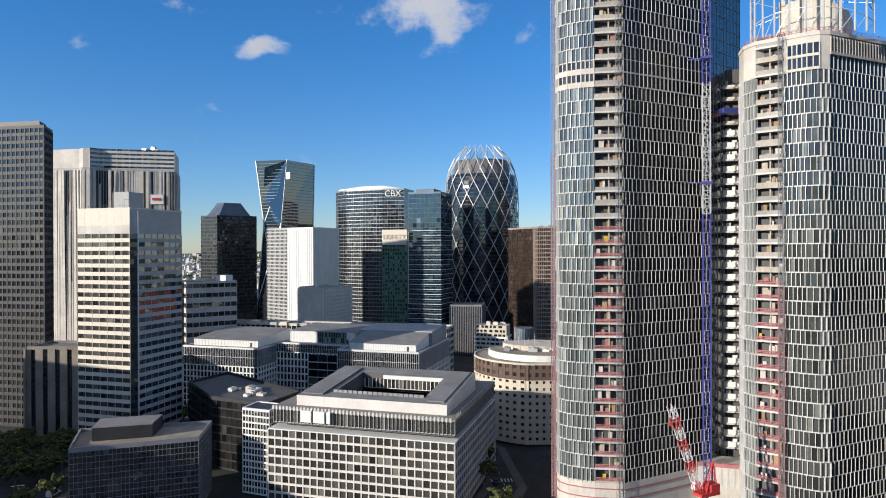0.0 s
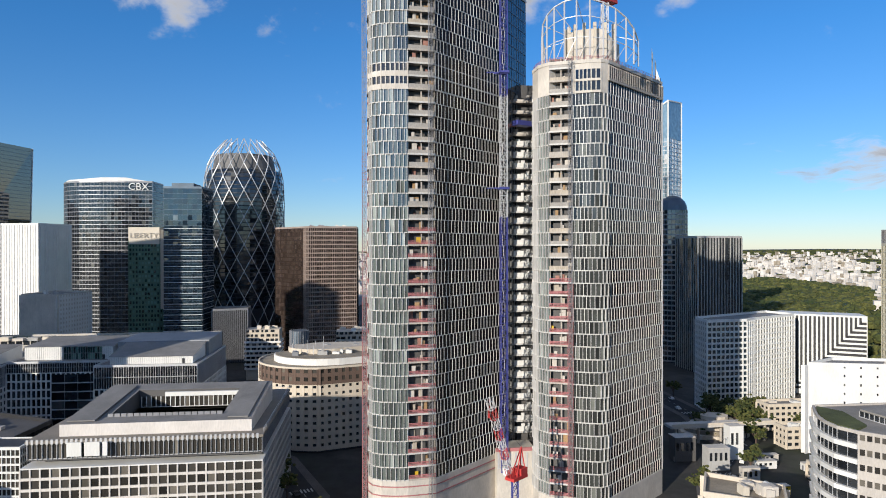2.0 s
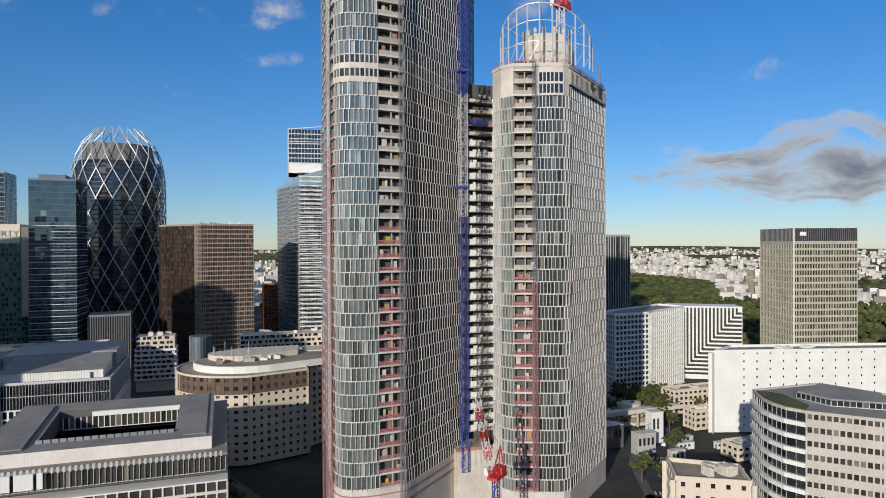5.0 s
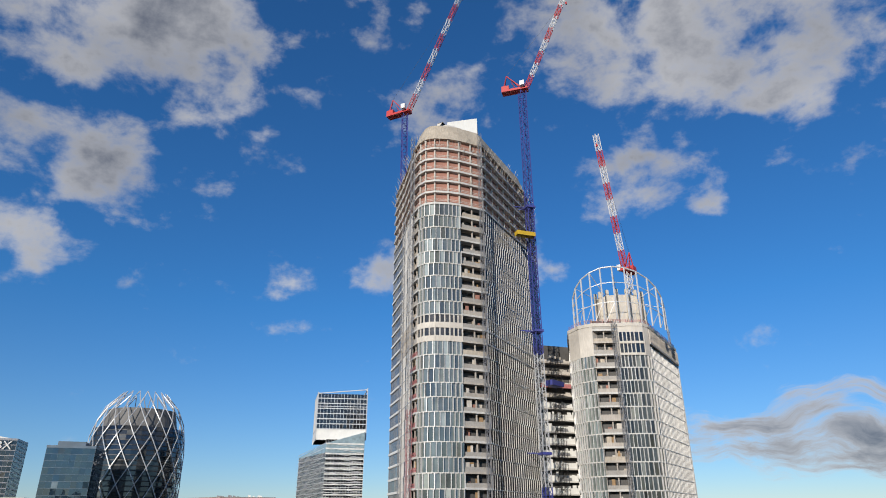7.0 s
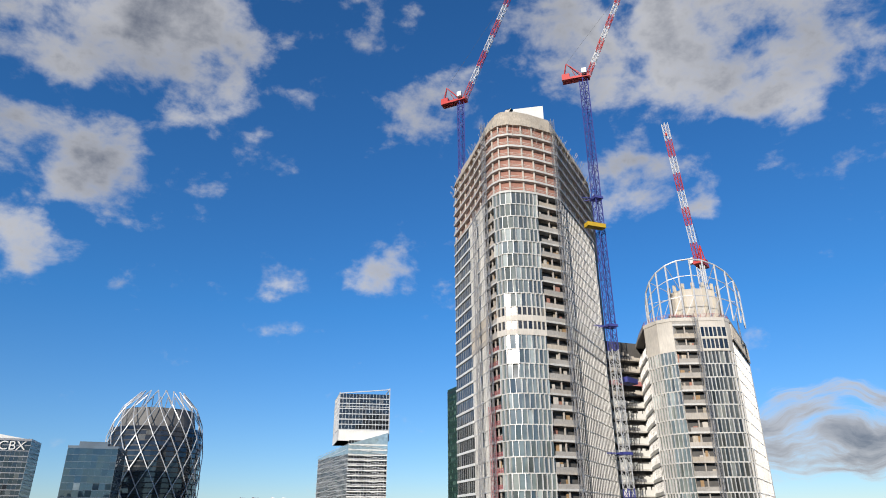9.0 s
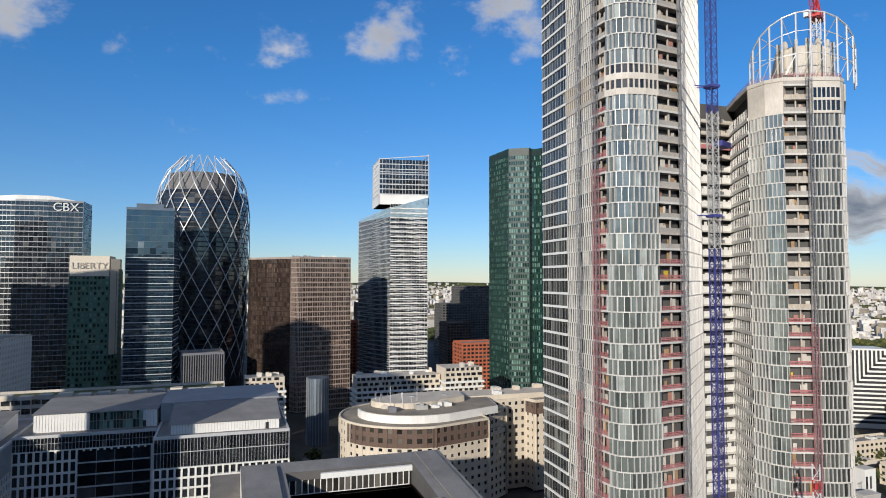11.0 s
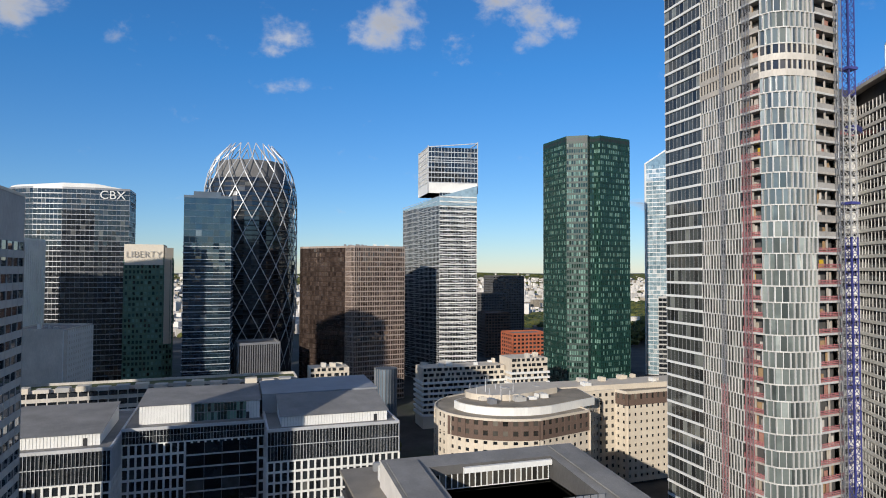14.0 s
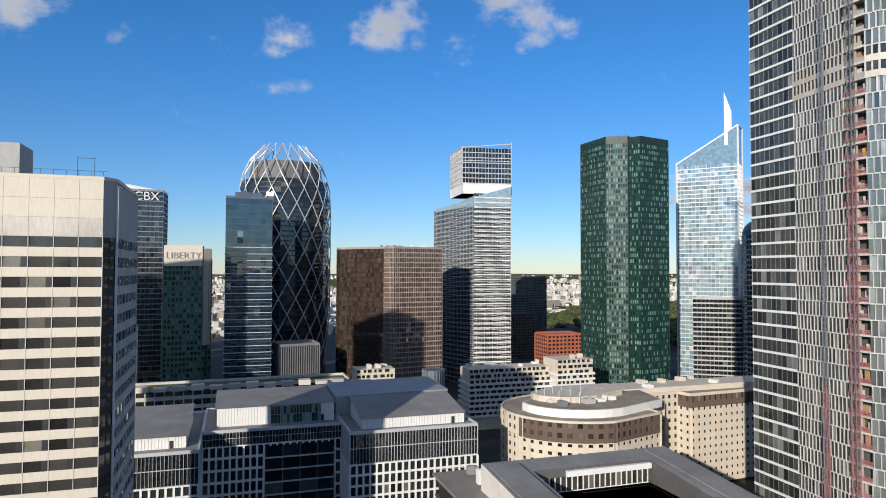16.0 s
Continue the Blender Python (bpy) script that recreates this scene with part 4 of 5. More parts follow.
# ---- cream office tower ----
def cream_tower():
    th = thing("office_tower", "cream panelled office tower with ribbon windows and blank top band", "skyscraper")
    P = [(-221, 219), (-194.4, 219), (-192.6, 221.5), (-192.6, 248), (-221, 248)]
    core(th, P, 0, 105)
    fl = 27
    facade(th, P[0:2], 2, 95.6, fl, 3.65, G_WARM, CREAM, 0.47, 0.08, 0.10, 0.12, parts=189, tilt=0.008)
    jamb = Mesh()
    for k in range(fl):
        for i in range(7):
            x = -221 + (i + 1) * 26.6 / 7
            jamb.block(x - 1.05, 218.95, 2 + k * 93.6 / fl + 1.63, x - 0.08, 219.12, 2 + (k + 1) * 93.6 / fl - 0.02)
    jamb.link("dark_jamb_field", BLACK, th, kind="stuff")
    facade(th, P[1:3], 2, 95.6, fl, 1.6, G_DARK, BLACK, 0.4, 0.02, 0.06, 0.05)
    # east side in grey instead of cream: its shade is put into the colour
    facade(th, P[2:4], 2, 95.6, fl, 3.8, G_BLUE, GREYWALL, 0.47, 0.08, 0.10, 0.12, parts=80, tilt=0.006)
    facade(th, [P[3], P[4], P[0]], 2, 95.6, fl, 3.65, G_WARM, CREAM, 0.47, 0.08, 0.1, 0.12)
    Mesh().block(-192.7, 221.2, 2, -192.35, 221.7, 105).link("corner_strip", STEELW, th)
    # blank band of tall panels
    for i in range(7):
        x = -221 + i * 26.6 / 7
        for k, (a, b) in enumerate(((95.6, 98.9), (98.93, 102.2), (102.23, 106))):
            Mesh().block(x + 0.02, 218.9, a, x + 3.78, 219.3, b).link("panel", CREAM if k else PALE, th)
    # grey top wall continues the shade coloured into the east side
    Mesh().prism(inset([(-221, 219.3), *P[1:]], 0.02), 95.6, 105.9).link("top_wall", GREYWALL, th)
    roof(th, P, 106, ROOFGREY, 0.25, CREAM)
    Mesh().block(-221, 238.6, 106, -212.8, 247.5, 114.8).link("plant_room", GREYWALL, th)
    m = Mesh()
    for i in range(14):
        m.rod((-220 + i * 1.95, 219.8, 106), (-220 + i * 1.95, 219.8, 107.3), 0.04)
    m.rod((-220, 219.8, 107.3), (-194, 219.8, 107.3), 0.04)
    for x in (-199, -196.3):
        m.rod((x, 221, 106), (x, 221, 110), 0.05)
    m.rod((-199, 221, 109.7), (-196.3, 221, 109.7), 0.05)
    m.link("railing", BLACK, th)
    return th


cream_tower()


# ---- white comb-shaped office complex ----
def comb_wing(th, x0, y0, x1, y1, zb, zt, bay=2.1):
    P = [(x0, y0), (x1, y0), (x1, y1), (x0, y1)]
    core(th, P, 0, zt - 0.4)
    facade(th, P[0:2], 0, zb, 9, bay, G_DARK, WHITE, 0.2, 0.2, 0.62, 0.3, parts=70)
    facade(th, P[1:4] + P[:1], 0, zb, 10, bay * 1.2, G_DARK, WHITE, 0.36, 0.2, 0.9, 0.3)
    facade(th, P, zb + 0.3, zt, 2, 1.0, G_DARK, STEELW, 0.05, 0.1, 0.09, 0.28, closed=True, tilt=0.012)
    Mesh().prism(inset(P, -0.2), zb, zb + 0.35).link("ledge", WHITE, th)
    roof(th, P, zt, ROOFGREY, 0.6, STEELW)


def penthouse(th, x0, y0, x1, y1, z, h0, h1):
    """A white plant floor under a pitched metal roof."""
    m = Mesh().prism([(x0, y0), (x1, y0), (x1, y1), (x0, y1)], z, [z + h0, z + h0, z + h1, z + h1])
    m.link("penthouse_wall", WHITE, th)
    m = Mesh()
    m.quad((x0 - 0.6, y0 - 0.6, z + h0 + 0.05), (x1 + 0.6, y0 - 0.6, z + h0 + 0.05), (x1 + 0.6, y1, z + h1 + 0.1), (x0 - 0.6, y1, z + h1 + 0.1))
    m.link("pitched_roof", ROOFGREY, th)
    n = int((x1 - x0) / 0.9)
    s = Mesh()
    for i in range(n):
        s.block(x0 + i * 0.9, y0 - 0.08, z + 0.1, x0 + i * 0.9 + 0.08, y0, z + h0 - 0.1)
    s.link("cladding_rib", GREYWALL, th, kind="stuff")
    Mesh().block(x1 - 4.5, y0 - 0.12, z, x1 - 3.4, y0 + 0.1, z + min(h0, 2.2)).link("door", BLACK, th)


def comb_complex():
    th = thing("office_complex", "white gridded comb-plan offices with glass top floors and metal roofs", "office building")
    comb_wing(th, -137.5, 292.4, -95.5, 345, 29.5, 39.4)
    penthouse(th, -133, 297, -98.5, 318, 39.4, 3.2, 6.5)
    comb_wing(th, -181, 309, -137.6, 345, 34, 38.8)
    penthouse(th, -177, 316, -139, 344, 38.8, 6.0, 7.0)
    comb_wing(th, -226, 291, -181.2, 345, 28.5, 38.0)
    penthouse(th, -224, 297, -185, 330, 38.0, 3.4, 6.2)
    # glazed bay between the wings
    facade(th, [(-162, 308.5), (-140, 308.5)], 2, 33.5, 8, 5.4, G_DARK, MIDMETAL, 0.10, 0.35, 0.15, 0.1, band_mat=STEELW)
    facade(th, [(-160, 315.6), (-143.5, 315.6)], 38.8, 44.6, 2, 1.0, G_GREEN, MIDMETAL, 0.06, 0.1, 0.12, 0.15)
    Mesh().prism([(-138, 319), (-97, 319), (-97, 345), (-138, 345)], 39.4, [46.0, 46.5, 47.0, 46.5]).link("roof_block", ROOFPALE, th)
    Mesh().block(-113, 318.6, 41.6, -107.5, 319.1, 45).link("plant_window", BLACK, th)


comb_complex()


# ---- round-ended stone hotel ----
def hotel():
    th = thing("hotel_block", "beige stone hotel with rounded end and brown upper storeys", "building")
    P = arc(-43, 318, 31, 27, 200, 268, 10) + [(-20, 298.5), (-20, 306), (-4, 318), (-4, 340), (-43, 345)] + arc(-43, 318, 31, 27, 90, 196, 8)[1:]
    core(th, P, 0, 36.5)
    front = P[0:11]
    facade(th, front, 1, 29.5, 9, 3.0, G_DARK, STONE, 0.62, 0.06, 2.05, 0.06, parts=110)
    facade(th, front, 29.6, 36.6, 2, 3.0, G_WARM, BRICK, 0.5, 0.12, 1.8, 0.12)
    facade(th, [P[10], P[11]], 1, 29.5, 9, 3.0, G_DARK, STONE, 0.6, 0.06, 1.95, 0.06, parts=60)
    facade(th, [P[10], P[11]], 29.6, 36.6, 2, 3.0, G_WARM, BRICK, 0.46, 0.12, 1.7, 0.12)
    facade(th, P[11:16] + P[16:] + P[:1], 1, 36.6, 11, 3.2, G_DARK, STONE, 0.52, 0.06, 1.85, 0.06)
    Mesh().prism(inset(P, -0.25), 29.45, 29.75).link("cornice", STONE, th)
    roof(th, P, 36.9, ROOFBROWN, 0.5, STONE)
    # terraces on the roof
    R = arc(-43, 318, 24, 20, 178, 300, 10) + [(-12, 308), (-8, 330), (-43, 338)]
    Mesh().prism(R, 36.9, 39.8).link("terrace_wall", WHITE, th)
    Mesh().prism(inset(R, 0.6), 39.7, 39.95).link("terrace_roof", ROOFBROWN, th)
    Mesh().prism(arc(-46, 322, 15, 11, 160, 320, 8) + [(-22, 320), (-20, 334), (-46, 334)], 39.9, 42.2).link("terrace_wall", STONE, th)
    clutter(th, -62, 306, -26, 332, 40.0, 34, (WHITE, PALE, MIDMETAL, GREYWALL), 12, 2.4)
    rng = random.Random(7)
    for i in range(9):
        x, y = rng.uniform(-60, -32), rng.uniform(308, 326)
        Mesh().rod((x, y, 39.9), (x, y, 44 + rng.uniform(0, 4)), 0.12, 5).link("antenna_mast", STEELW, th)
    # rear wing that carries on behind the towers
    Q = [(-20, 322), (8, 324), (9.5, 318), (75, 322), (75, 345), (-20, 345)]
    core(th, Q, 0, 37.5)
    facade(th, Q[0:2], 1, 38, 11, 3.2, G_DARK, STONE, 0.52, 0.06, 1.85, 0.06)
    facade(th, Q[1:4], 1, 33, 10, 3.0, G_DARK, STONE, 0.62, 0.06, 2.05, 0.06, parts=60)
    facade(th, Q[1:4], 33.1, 38, 1, 3.0, G_WARM, BRICK, 0.5, 0.12, 1.8, 0.12)
    roof(th, Q, 38.2, ROOFBROWN, 0.9, STONE)
    Mesh().block(-18, 327, 38.2, 70, 341, 40.5).link("plant_room", STONE, th)
    clutter(th, -15, 326, 40, 342, 40.5, 8, (WHITE, PALE, STONE), 13, 1.6)


hotel()


# ---- simple office towers of the skyline ----
def slab_tower(name, label, P, z, floors, bay, glass, frame, band, post, band_out=0.15, post_out=0.15, roof_mat=None, parapet=1.2, z0=0, group="", bm=None, tilt=0.006, parts=0):
    th = thing(name, label, "skyscraper" if z > 60 else "building", group)
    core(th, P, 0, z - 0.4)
    facade(th, P, z0 + 0.5, z, floors, bay, glass, frame, band, band_out, post, post_out, closed=True, tilt=tilt, band_mat=bm, parts=parts)
    roof(th, P, z + 0.1, roof_mat or ROOFGREY, parapet, bm or frame)
    return th


# lattice-wrapped tower
def lattice_tower():
    th = thing("round_tower", "dark egg-shaped glass tower wrapped in a pale diamond lattice", "skyscraper")
    cx, cy, rx, ry = -135.5, 600.0, 35.0, 33.0

    def rad(z):
        if z < 60:
            return 0.86 + 0.14 * (z / 60)
        if z < 130:
            return 1.0
        return math.sqrt(max(0.0, 1 - ((z - 130) / 60.0) ** 2.6))

    def ringpts(z, k=1.0, n=40):
        return [(cx + rx * rad(z) * k * math.cos(2 * math.pi * i / n), cy + ry * rad(z) * k * math.sin(2 * math.pi * i / n)) for i in range(n)]

    floors = 44
    top = 157.0
    g, sl = Mesh(), Mesh()
    rng = random.Random(2)
    for f in range(floors):
        za, zb = f * top / floors, (f + 1) * top / floors
        a, b = ringpts(za, 0.955), ringpts(zb, 0.955)
        for i in range(40):
            j = (i + 1) % 40
            e = Vector((math.cos(2 * math.pi * (i + 0.5) / 40), math.sin(2 * math.pi * (i + 0.5) / 40), 0)) * rng.gauss(0, 0.02)
            g.quad(Vector((*a[i], za + 0.7)) + e, Vector((*a[j], za + 0.7)) - e, Vector((*b[j], zb)) - e, Vector((*b[i], zb)) + e)
        sl.prism(ringpts(za, 0.962), za, za + 0.75)
    g.link("glazing", G_DARK, th, kind="stuff")
    sl.link("floor_band_field", BLACK, th, kind="stuff")
    Mesh().prism(ringpts(150, 0.93), 0, 150).link("core", BLACK, th)
    Mesh().prism(ringpts(160, 0.90), 150, 171, top=ringpts(168, 0.84)).link("crown_floor", matte("crown_slate", (0.17, 0.165, 0.16), 0.7, 0.25, 0.35, 0.7), th, "grey slatted crown storeys")
    n, rows = 18, 16

    def at(i, r):
        z = min(185.0, r * 185.0 / rows)
        k = max(rad(z), 0.34)
        a = 2 * math.pi * i / n
        return Vector((cx + rx * k * math.cos(a), cy + ry * k * math.sin(a), z))

    for s in (1, -1):
        for i in range(n):
            m = Mesh()
            for r in range(rows):
                m.rod(at(i + s * r * 0.5, r), at(i + s * (r + 1) * 0.5, r + 1), 0.38, 4)
            m.link("lattice_rib", STEELW, th)


lattice_tower()

t = slab_tower("glass_tower", "blue glass slab tower with bright horizontal floor bands", [(-177.4, 511), (-149.5, 511), (-148, 540), (-176, 543)], 134.5, 33, 3.4, G_BLUE, ZINC, 0.05, 0.04, 0.06, 0.02, bm=ZINC)
for k in range(26):
    ribbon([(-177.4, 511), (-149.5, 511), (-148, 540), (-176, 543), (-177.4, 511)], True, 0.35, 0.0, 2 + k * 4.07, 2.42 + k * 4.07).link("floor_band", STEELW, t)
Mesh().block(-172, 513, 134.5, -156, 535, 138.5).link("plant_room", ZINC, t)
BZ = [(-102, 556), (-100.5, 551), (-97, 548), (-75, 521.5), (-72.5, 516.5), (-70.2, 514), (-67.6, 514.6), (-33.8, 520.6), (-33, 550), (-70, 562), (-98, 562)]
t = thing("bronze_tower", "bronze mirror-glass tower with rounded corner", "skyscraper")
core(t, BZ, 0, 104.6)
# one bronze frame in two colours: darker for unlit faces, paler for sunlit ones
BZSHADED = matte("shaded_bronze_frame", (0.05, 0.035, 0.028), 0.4, 0.15, 0.2, metal=0.4)
BZLIT = matte("lit_bronze_frame", (0.40, 0.32, 0.27), 0.5, 0.15, 0.2, metal=0.2)
facade(t, BZ[0:4], 0.5, 105, 31, 1.75, G_BRONZE, BZSHADED, 0.12, 0.05, 0.1, 0.06, tilt=0.006)
facade(t, BZ[3:7], 0.5, 105, 31, 1.2, G_BRONZE, BZLIT, 0.2, 0.1, 0.3, 0.2, tilt=0.006)
facade(t, BZ[6:8], 0.5, 105, 31, 1.75, G_BRONZE, BZLIT, 0.24, 0.1, 0.26, 0.16, tilt=0.012)
facade(t, BZ[7:] + BZ[:1], 0.5, 105, 31, 2.2, G_BRONZE, BZSHADED, 0.2, 0.1, 0.2, 0.1)
roof(t, BZ, 105.1, ROOFBROWN, 1.0, BZLIT)
clutter(t, -80, 530, -40, 548, 105.2, 9, (WHITE, MIDMETAL), 21, 3)
t = slab_tower("white_tower", "white metal-panelled service tower without windows", [(-302, 530), (-270.6, 520), (-263, 556), (-296, 566)], 107, 1, 2.4, WHITE, WHITE, 0.0, 0.35, 0.1, 0.3, tilt=0.0)
t = slab_tower("grey_tower", "grey concrete slab tower with small windows", [(-330, 541), (-302.5, 530.3), (-297, 562), (-322, 570)], 107, 32, 1.8, G_DARK, GREYWALL, 0.4, 0.7, 0.1, 0.1)
FB = [(-258, 472), (-231, 462), (-224.8, 500), (-252, 508)]
t = thing("flat_block", "grey rendered flats with small balconies", "apartment building")
Mesh().prism(FB, 0, 57.4).link("wall", PALE, t)
facade(t, FB[0:2], 0.5, 57.5, 19, 5.2, G_DARK, PALE, 0.6, 0.06, 4.1, 0.06)
facade(t, FB[1:4], 0.5, 57.5, 19, 3.0, G_DARK, WHITE, 0.5, 0.3, 1.3, 0.3)
roof(t, FB, 57.6, ROOFGREY, 0.8, PALE)
clutter(t, -252, 476, -236, 492, 57.6, 4, (GREYWALL, WHITE), 31, 2.6)
cb = [(-313, 654), (-304, 641), (-290, 632.5), (-270, 628.5), (-248, 628), (-224.5, 630), (-224, 660), (-300, 680)]
t = slab_tower("glass_tower", "dark glass tower with curved front and white roof rim", cb, 150, 38, 3.0, G_DARK, MIDMETAL, 0.16, 0.10, 0.2, 0.12)
Mesh().prism(inset(cb, 2), 150, [153] * 3 + [154.5] * 2 + [151, 151, 153]).link("roof_rim", WHITE, t)
cu = bpy.data.curves.new("sign_letters", "FONT")
cu.body, cu.size, cu.extrude, cu.align_x = "CBX", 9.0, 0.2, "CENTER"
s = new("sign_letters", cu)
s.matrix_world = pose(-236, 628.0, 143, 90, 0, 4.5)
s.data.materials.append(WHITE)
s.parent = t
t = slab_tower("stone_tower", "slim pale-topped stone tower over green glass", [(-215.4, 547), (-192, 548), (-186.4, 552), (-188, 575), (-213, 572)], 96, 27, 2.4, G_GREEN, matte("pale_green_stone", (0.10, 0.18, 0.12), 0.6, 0.15, 0.25, 0.7), 0.42, 0.9, 0.15, 0.2)
Mesh().prism([(-215.6, 546.6), (-192, 547.6), (-192, 572), (-213, 572)], 92.4, 106).link("head_wall", CREAM, t)
Mesh().prism([(-191.4, 548), (-186.2, 552), (-188, 572), (-191.4, 572)], 40, 104).link("side_wall", CREAM, t)
cu = bpy.data.curves.new("sign_letters", "FONT")
cu.body, cu.size, cu.extrude, cu.align_x, cu.offset = "LIBERTY", 6.0, 0.1, "CENTER", -0.09
s = new("sign_letters", cu)
s.matrix_world = pose(-203.8, 546.45, 97.4, 90, 0, 2.4)
s.data.materials.append(MESH)
s.parent = t


# folded tower
def folded_tower():
    th = thing("faceted_tower", "faceted blue and dark glass tower with folded triangular faces", "skyscraper")
    l, c, r, b = (-411, 652), (-378, 655), (-366, 701), (-405, 705)
    bot = [(l[0] - 4, l[1] + 2), (c[0] - 14, c[1] - 2), (r[0] + 3, r[1]), b]
    waist = [(l[0] + 6, l[1] + 4), (c[0] - 2, c[1] - 4), (r[0], r[1]), b]
    top = [(l[0] - 2, l[1]), (c[0] + 3, c[1]), (r[0] + 2, r[1]), b]
    Mesh().prism(bot, 0, 118, top=waist).link("lower_wall", G_DARK, th)
    Mesh().prism(waist, 118, 190, top=top).link("upper_wall", G_BLUE, th)
    kite = Mesh()
    kite.quad(Vector((*waist[0], 150)) + Vector((-0.2, -0.8, 0)), Vector((*waist[1], 118)) + Vector((0, -0.8, 0)), Vector((*top[1], 189)) + Vector((0, -0.8, 0)), Vector((*top[0], 170)) + Vector((12, -0.4, 12)))
    kite.link("folded_facet", G_BLUE, th)
    m = Mesh()
    for k in range(52):
        z = k * 190 / 52
        p, q = (bot, waist) if z < 118 else (waist, top)
        u = z / 118 if z < 118 else (z - 118) / 72
        ring = [tuple(Vector(a).lerp(Vector(d), u)) for a, d in zip(p, q)]
        m.prism(inset(ring, -0.12), z, z + 0.3)
    m.link("floor_band_field", ZINC, th, kind="stuff")
    e = Mesh()
    for i in range(3):
        e.rod((*bot[i], 0), (*waist[i], 118), 0.7).rod((*waist[i], 118), (*top[i], 190), 0.7)
    e.rod((*waist[0], 118), (*top[1], 189), 0.6).rod((*waist[1], 118), (*bot[0], 20), 0.6).rod((*waist[0], 118), (*bot[1], 60), 0.6)
    e.link("edge_trim", STEELW, th)
    Mesh().block(-376, 654, 168, -370, 654.4, 176).link("sign_panel", WHITE, th)


folded_tower()
t = slab_tower("dark_tower", "dark glass tower with pyramid roof", [(-461, 618), (-436, 612), (-411, 650), (-435, 668)], 125, 32, 2.8, G_DARK, BLACK, 0.3, 0.4, 0.1, 0.1)
Mesh().prism([(-456, 620), (-437, 616), (-416, 648), (-434, 660)], 125, 141, top=[(-447, 628), (-437, 627), (-427, 643), (-436, 650)]).link("pyramid_roof", ZINC, t)
t = slab_tower("office_block", "white banded office slab", [(-322, 690), (-296, 690), (-296, 705), (-322, 705)], 143, 36, 5, G_DARK, WHITE, 0.5, 0.2, bm=WHITE)

# tower of slanting glass planes
def slanted_tower():
    th = thing("glass_tower", "pale steel-lined glass tower with slanted stacked blocks", "skyscraper")
    l, c, r, b1, b2 = (-9, 620), (4, 558), (33.6, 555), (40, 600), (8, 628)
    P = [l, c, r, b1, b2]
    zs = [141, 147, 156, 158, 146]
    Mesh().prism(inset(P, 0.5), 0, [z - 0.6 for z in zs]).link("core", BLACK, th)
    facade(th, P, 0.5, 140, 38, 2.2, G_DARK, STEELW, 0.10, 0.35, 0.10, 0.12, closed=True, tilt=0.008)
    facade(th, [c, r], 0.5, 150, 40, 2.2, G_DARK, WHITE, 0.24, 0.6, 0.10, 0.3, tilt=0.01)
    Mesh().prism(inset(P, -0.3), 140, zs).link("slanted_top", G_PALEBLUE, th)
    m = Mesh()
    for k in range(40):
        z = 4 + k * 3.6
        m.rod((l[0] - 0.5, l[1], z - 2), (c[0], c[1] - 0.6, z + 3), 0.22)
        m.rod((c[0], c[1] - 0.8, z + 3), (r[0], r[1] - 0.8, z - 1), 0.22)
    m.link("slanting_louvres", STEELW, th, kind="stuff")
    U = [(-4, 563), (35, 557), (39, 592), (-1, 600)]
    Mesh().prism(inset(U, 0.5), 150, 180).link("core", BLACK, th)
    facade(th, U, 158, 186, 7, 2.6, G_DARK, STEELW, 0.16, 0.3, 0.22, 0.35, closed=True)
    Mesh().prism(U, 150, 158.5).link("white_storey", WHITE, th)
    frame_ = Mesh()
    for a, b in zip(U, U[1:] + U[:1]):
        za, zb = 187 + (a[0] - 5) * 0.1, 187 + (b[0] - 5) * 0.1
        frame_.rod((*a, 150), (*a, za + 1), 0.5).rod((*a, za), (*b, zb), 0.45).rod((*a, 166), (*b, 166), 0.3).rod((*a, 176), (*b, 176), 0.3)
    frame_.link("roof_frame", STEELW, th)


slanted_tower()
GP = [(65, 502), (67, 472), (78.5, 464), (82, 467), (85, 466.5), (87, 462), (114, 468), (122, 490), (100, 515), (74, 512)]
t = slab_tower("green_tower", "dark green faceted tower with pale window panes", GP, 180, 46, 1.6, G_GREEN, GREENSTONE, 0.36, 0.5, 0.15, 0.2)
Mesh().prism(inset(GP, -0.1), 176, 180.6).link("head_band", BLACK, t)


def spired_tower():
    th = thing("glass_tower", "pale glass tower with a sloping roofline and white spire", "skyscraper")
    P = [(193, 560), (225, 523), (245, 540), (226, 588)]
    zs = [183, 212, 214, 186]
    core(th, P, 0, 180)
    facade(th, P, 0.5, 181, 50, 3.0, G_PALEBLUE, STEELW, 0.16, 0.2, 0.12, 0.12, closed=True)
    Mesh().prism(inset(P, -0.2), 181, zs).link("sloping_top", G_PALEBLUE, th)
    m = Mesh().prism([(218, 530.5), (222, 526.5), (224, 534)], 196, [241, 224, 222])
    m.link("spire", WHITE, th)
    e = Mesh()
    for i in range(4):
        e.rod((*P[i], 0), (*P[i], zs[i]), 0.8).rod((*P[i], zs[i]), (*P[(i + 1) % 4], zs[(i + 1) % 4]), 0.8)
    e.link("edge_trim", WHITE, th)


spired_tower()
slab_tower("office_block", "dark banded office block at the foot of the pale glass tower", [(176, 520), (222, 488), (240, 505), (195, 540)], 68, 18, 3.2, G_DARK, GREYWALL, 0.3, 0.15, bm=GREYWALL)

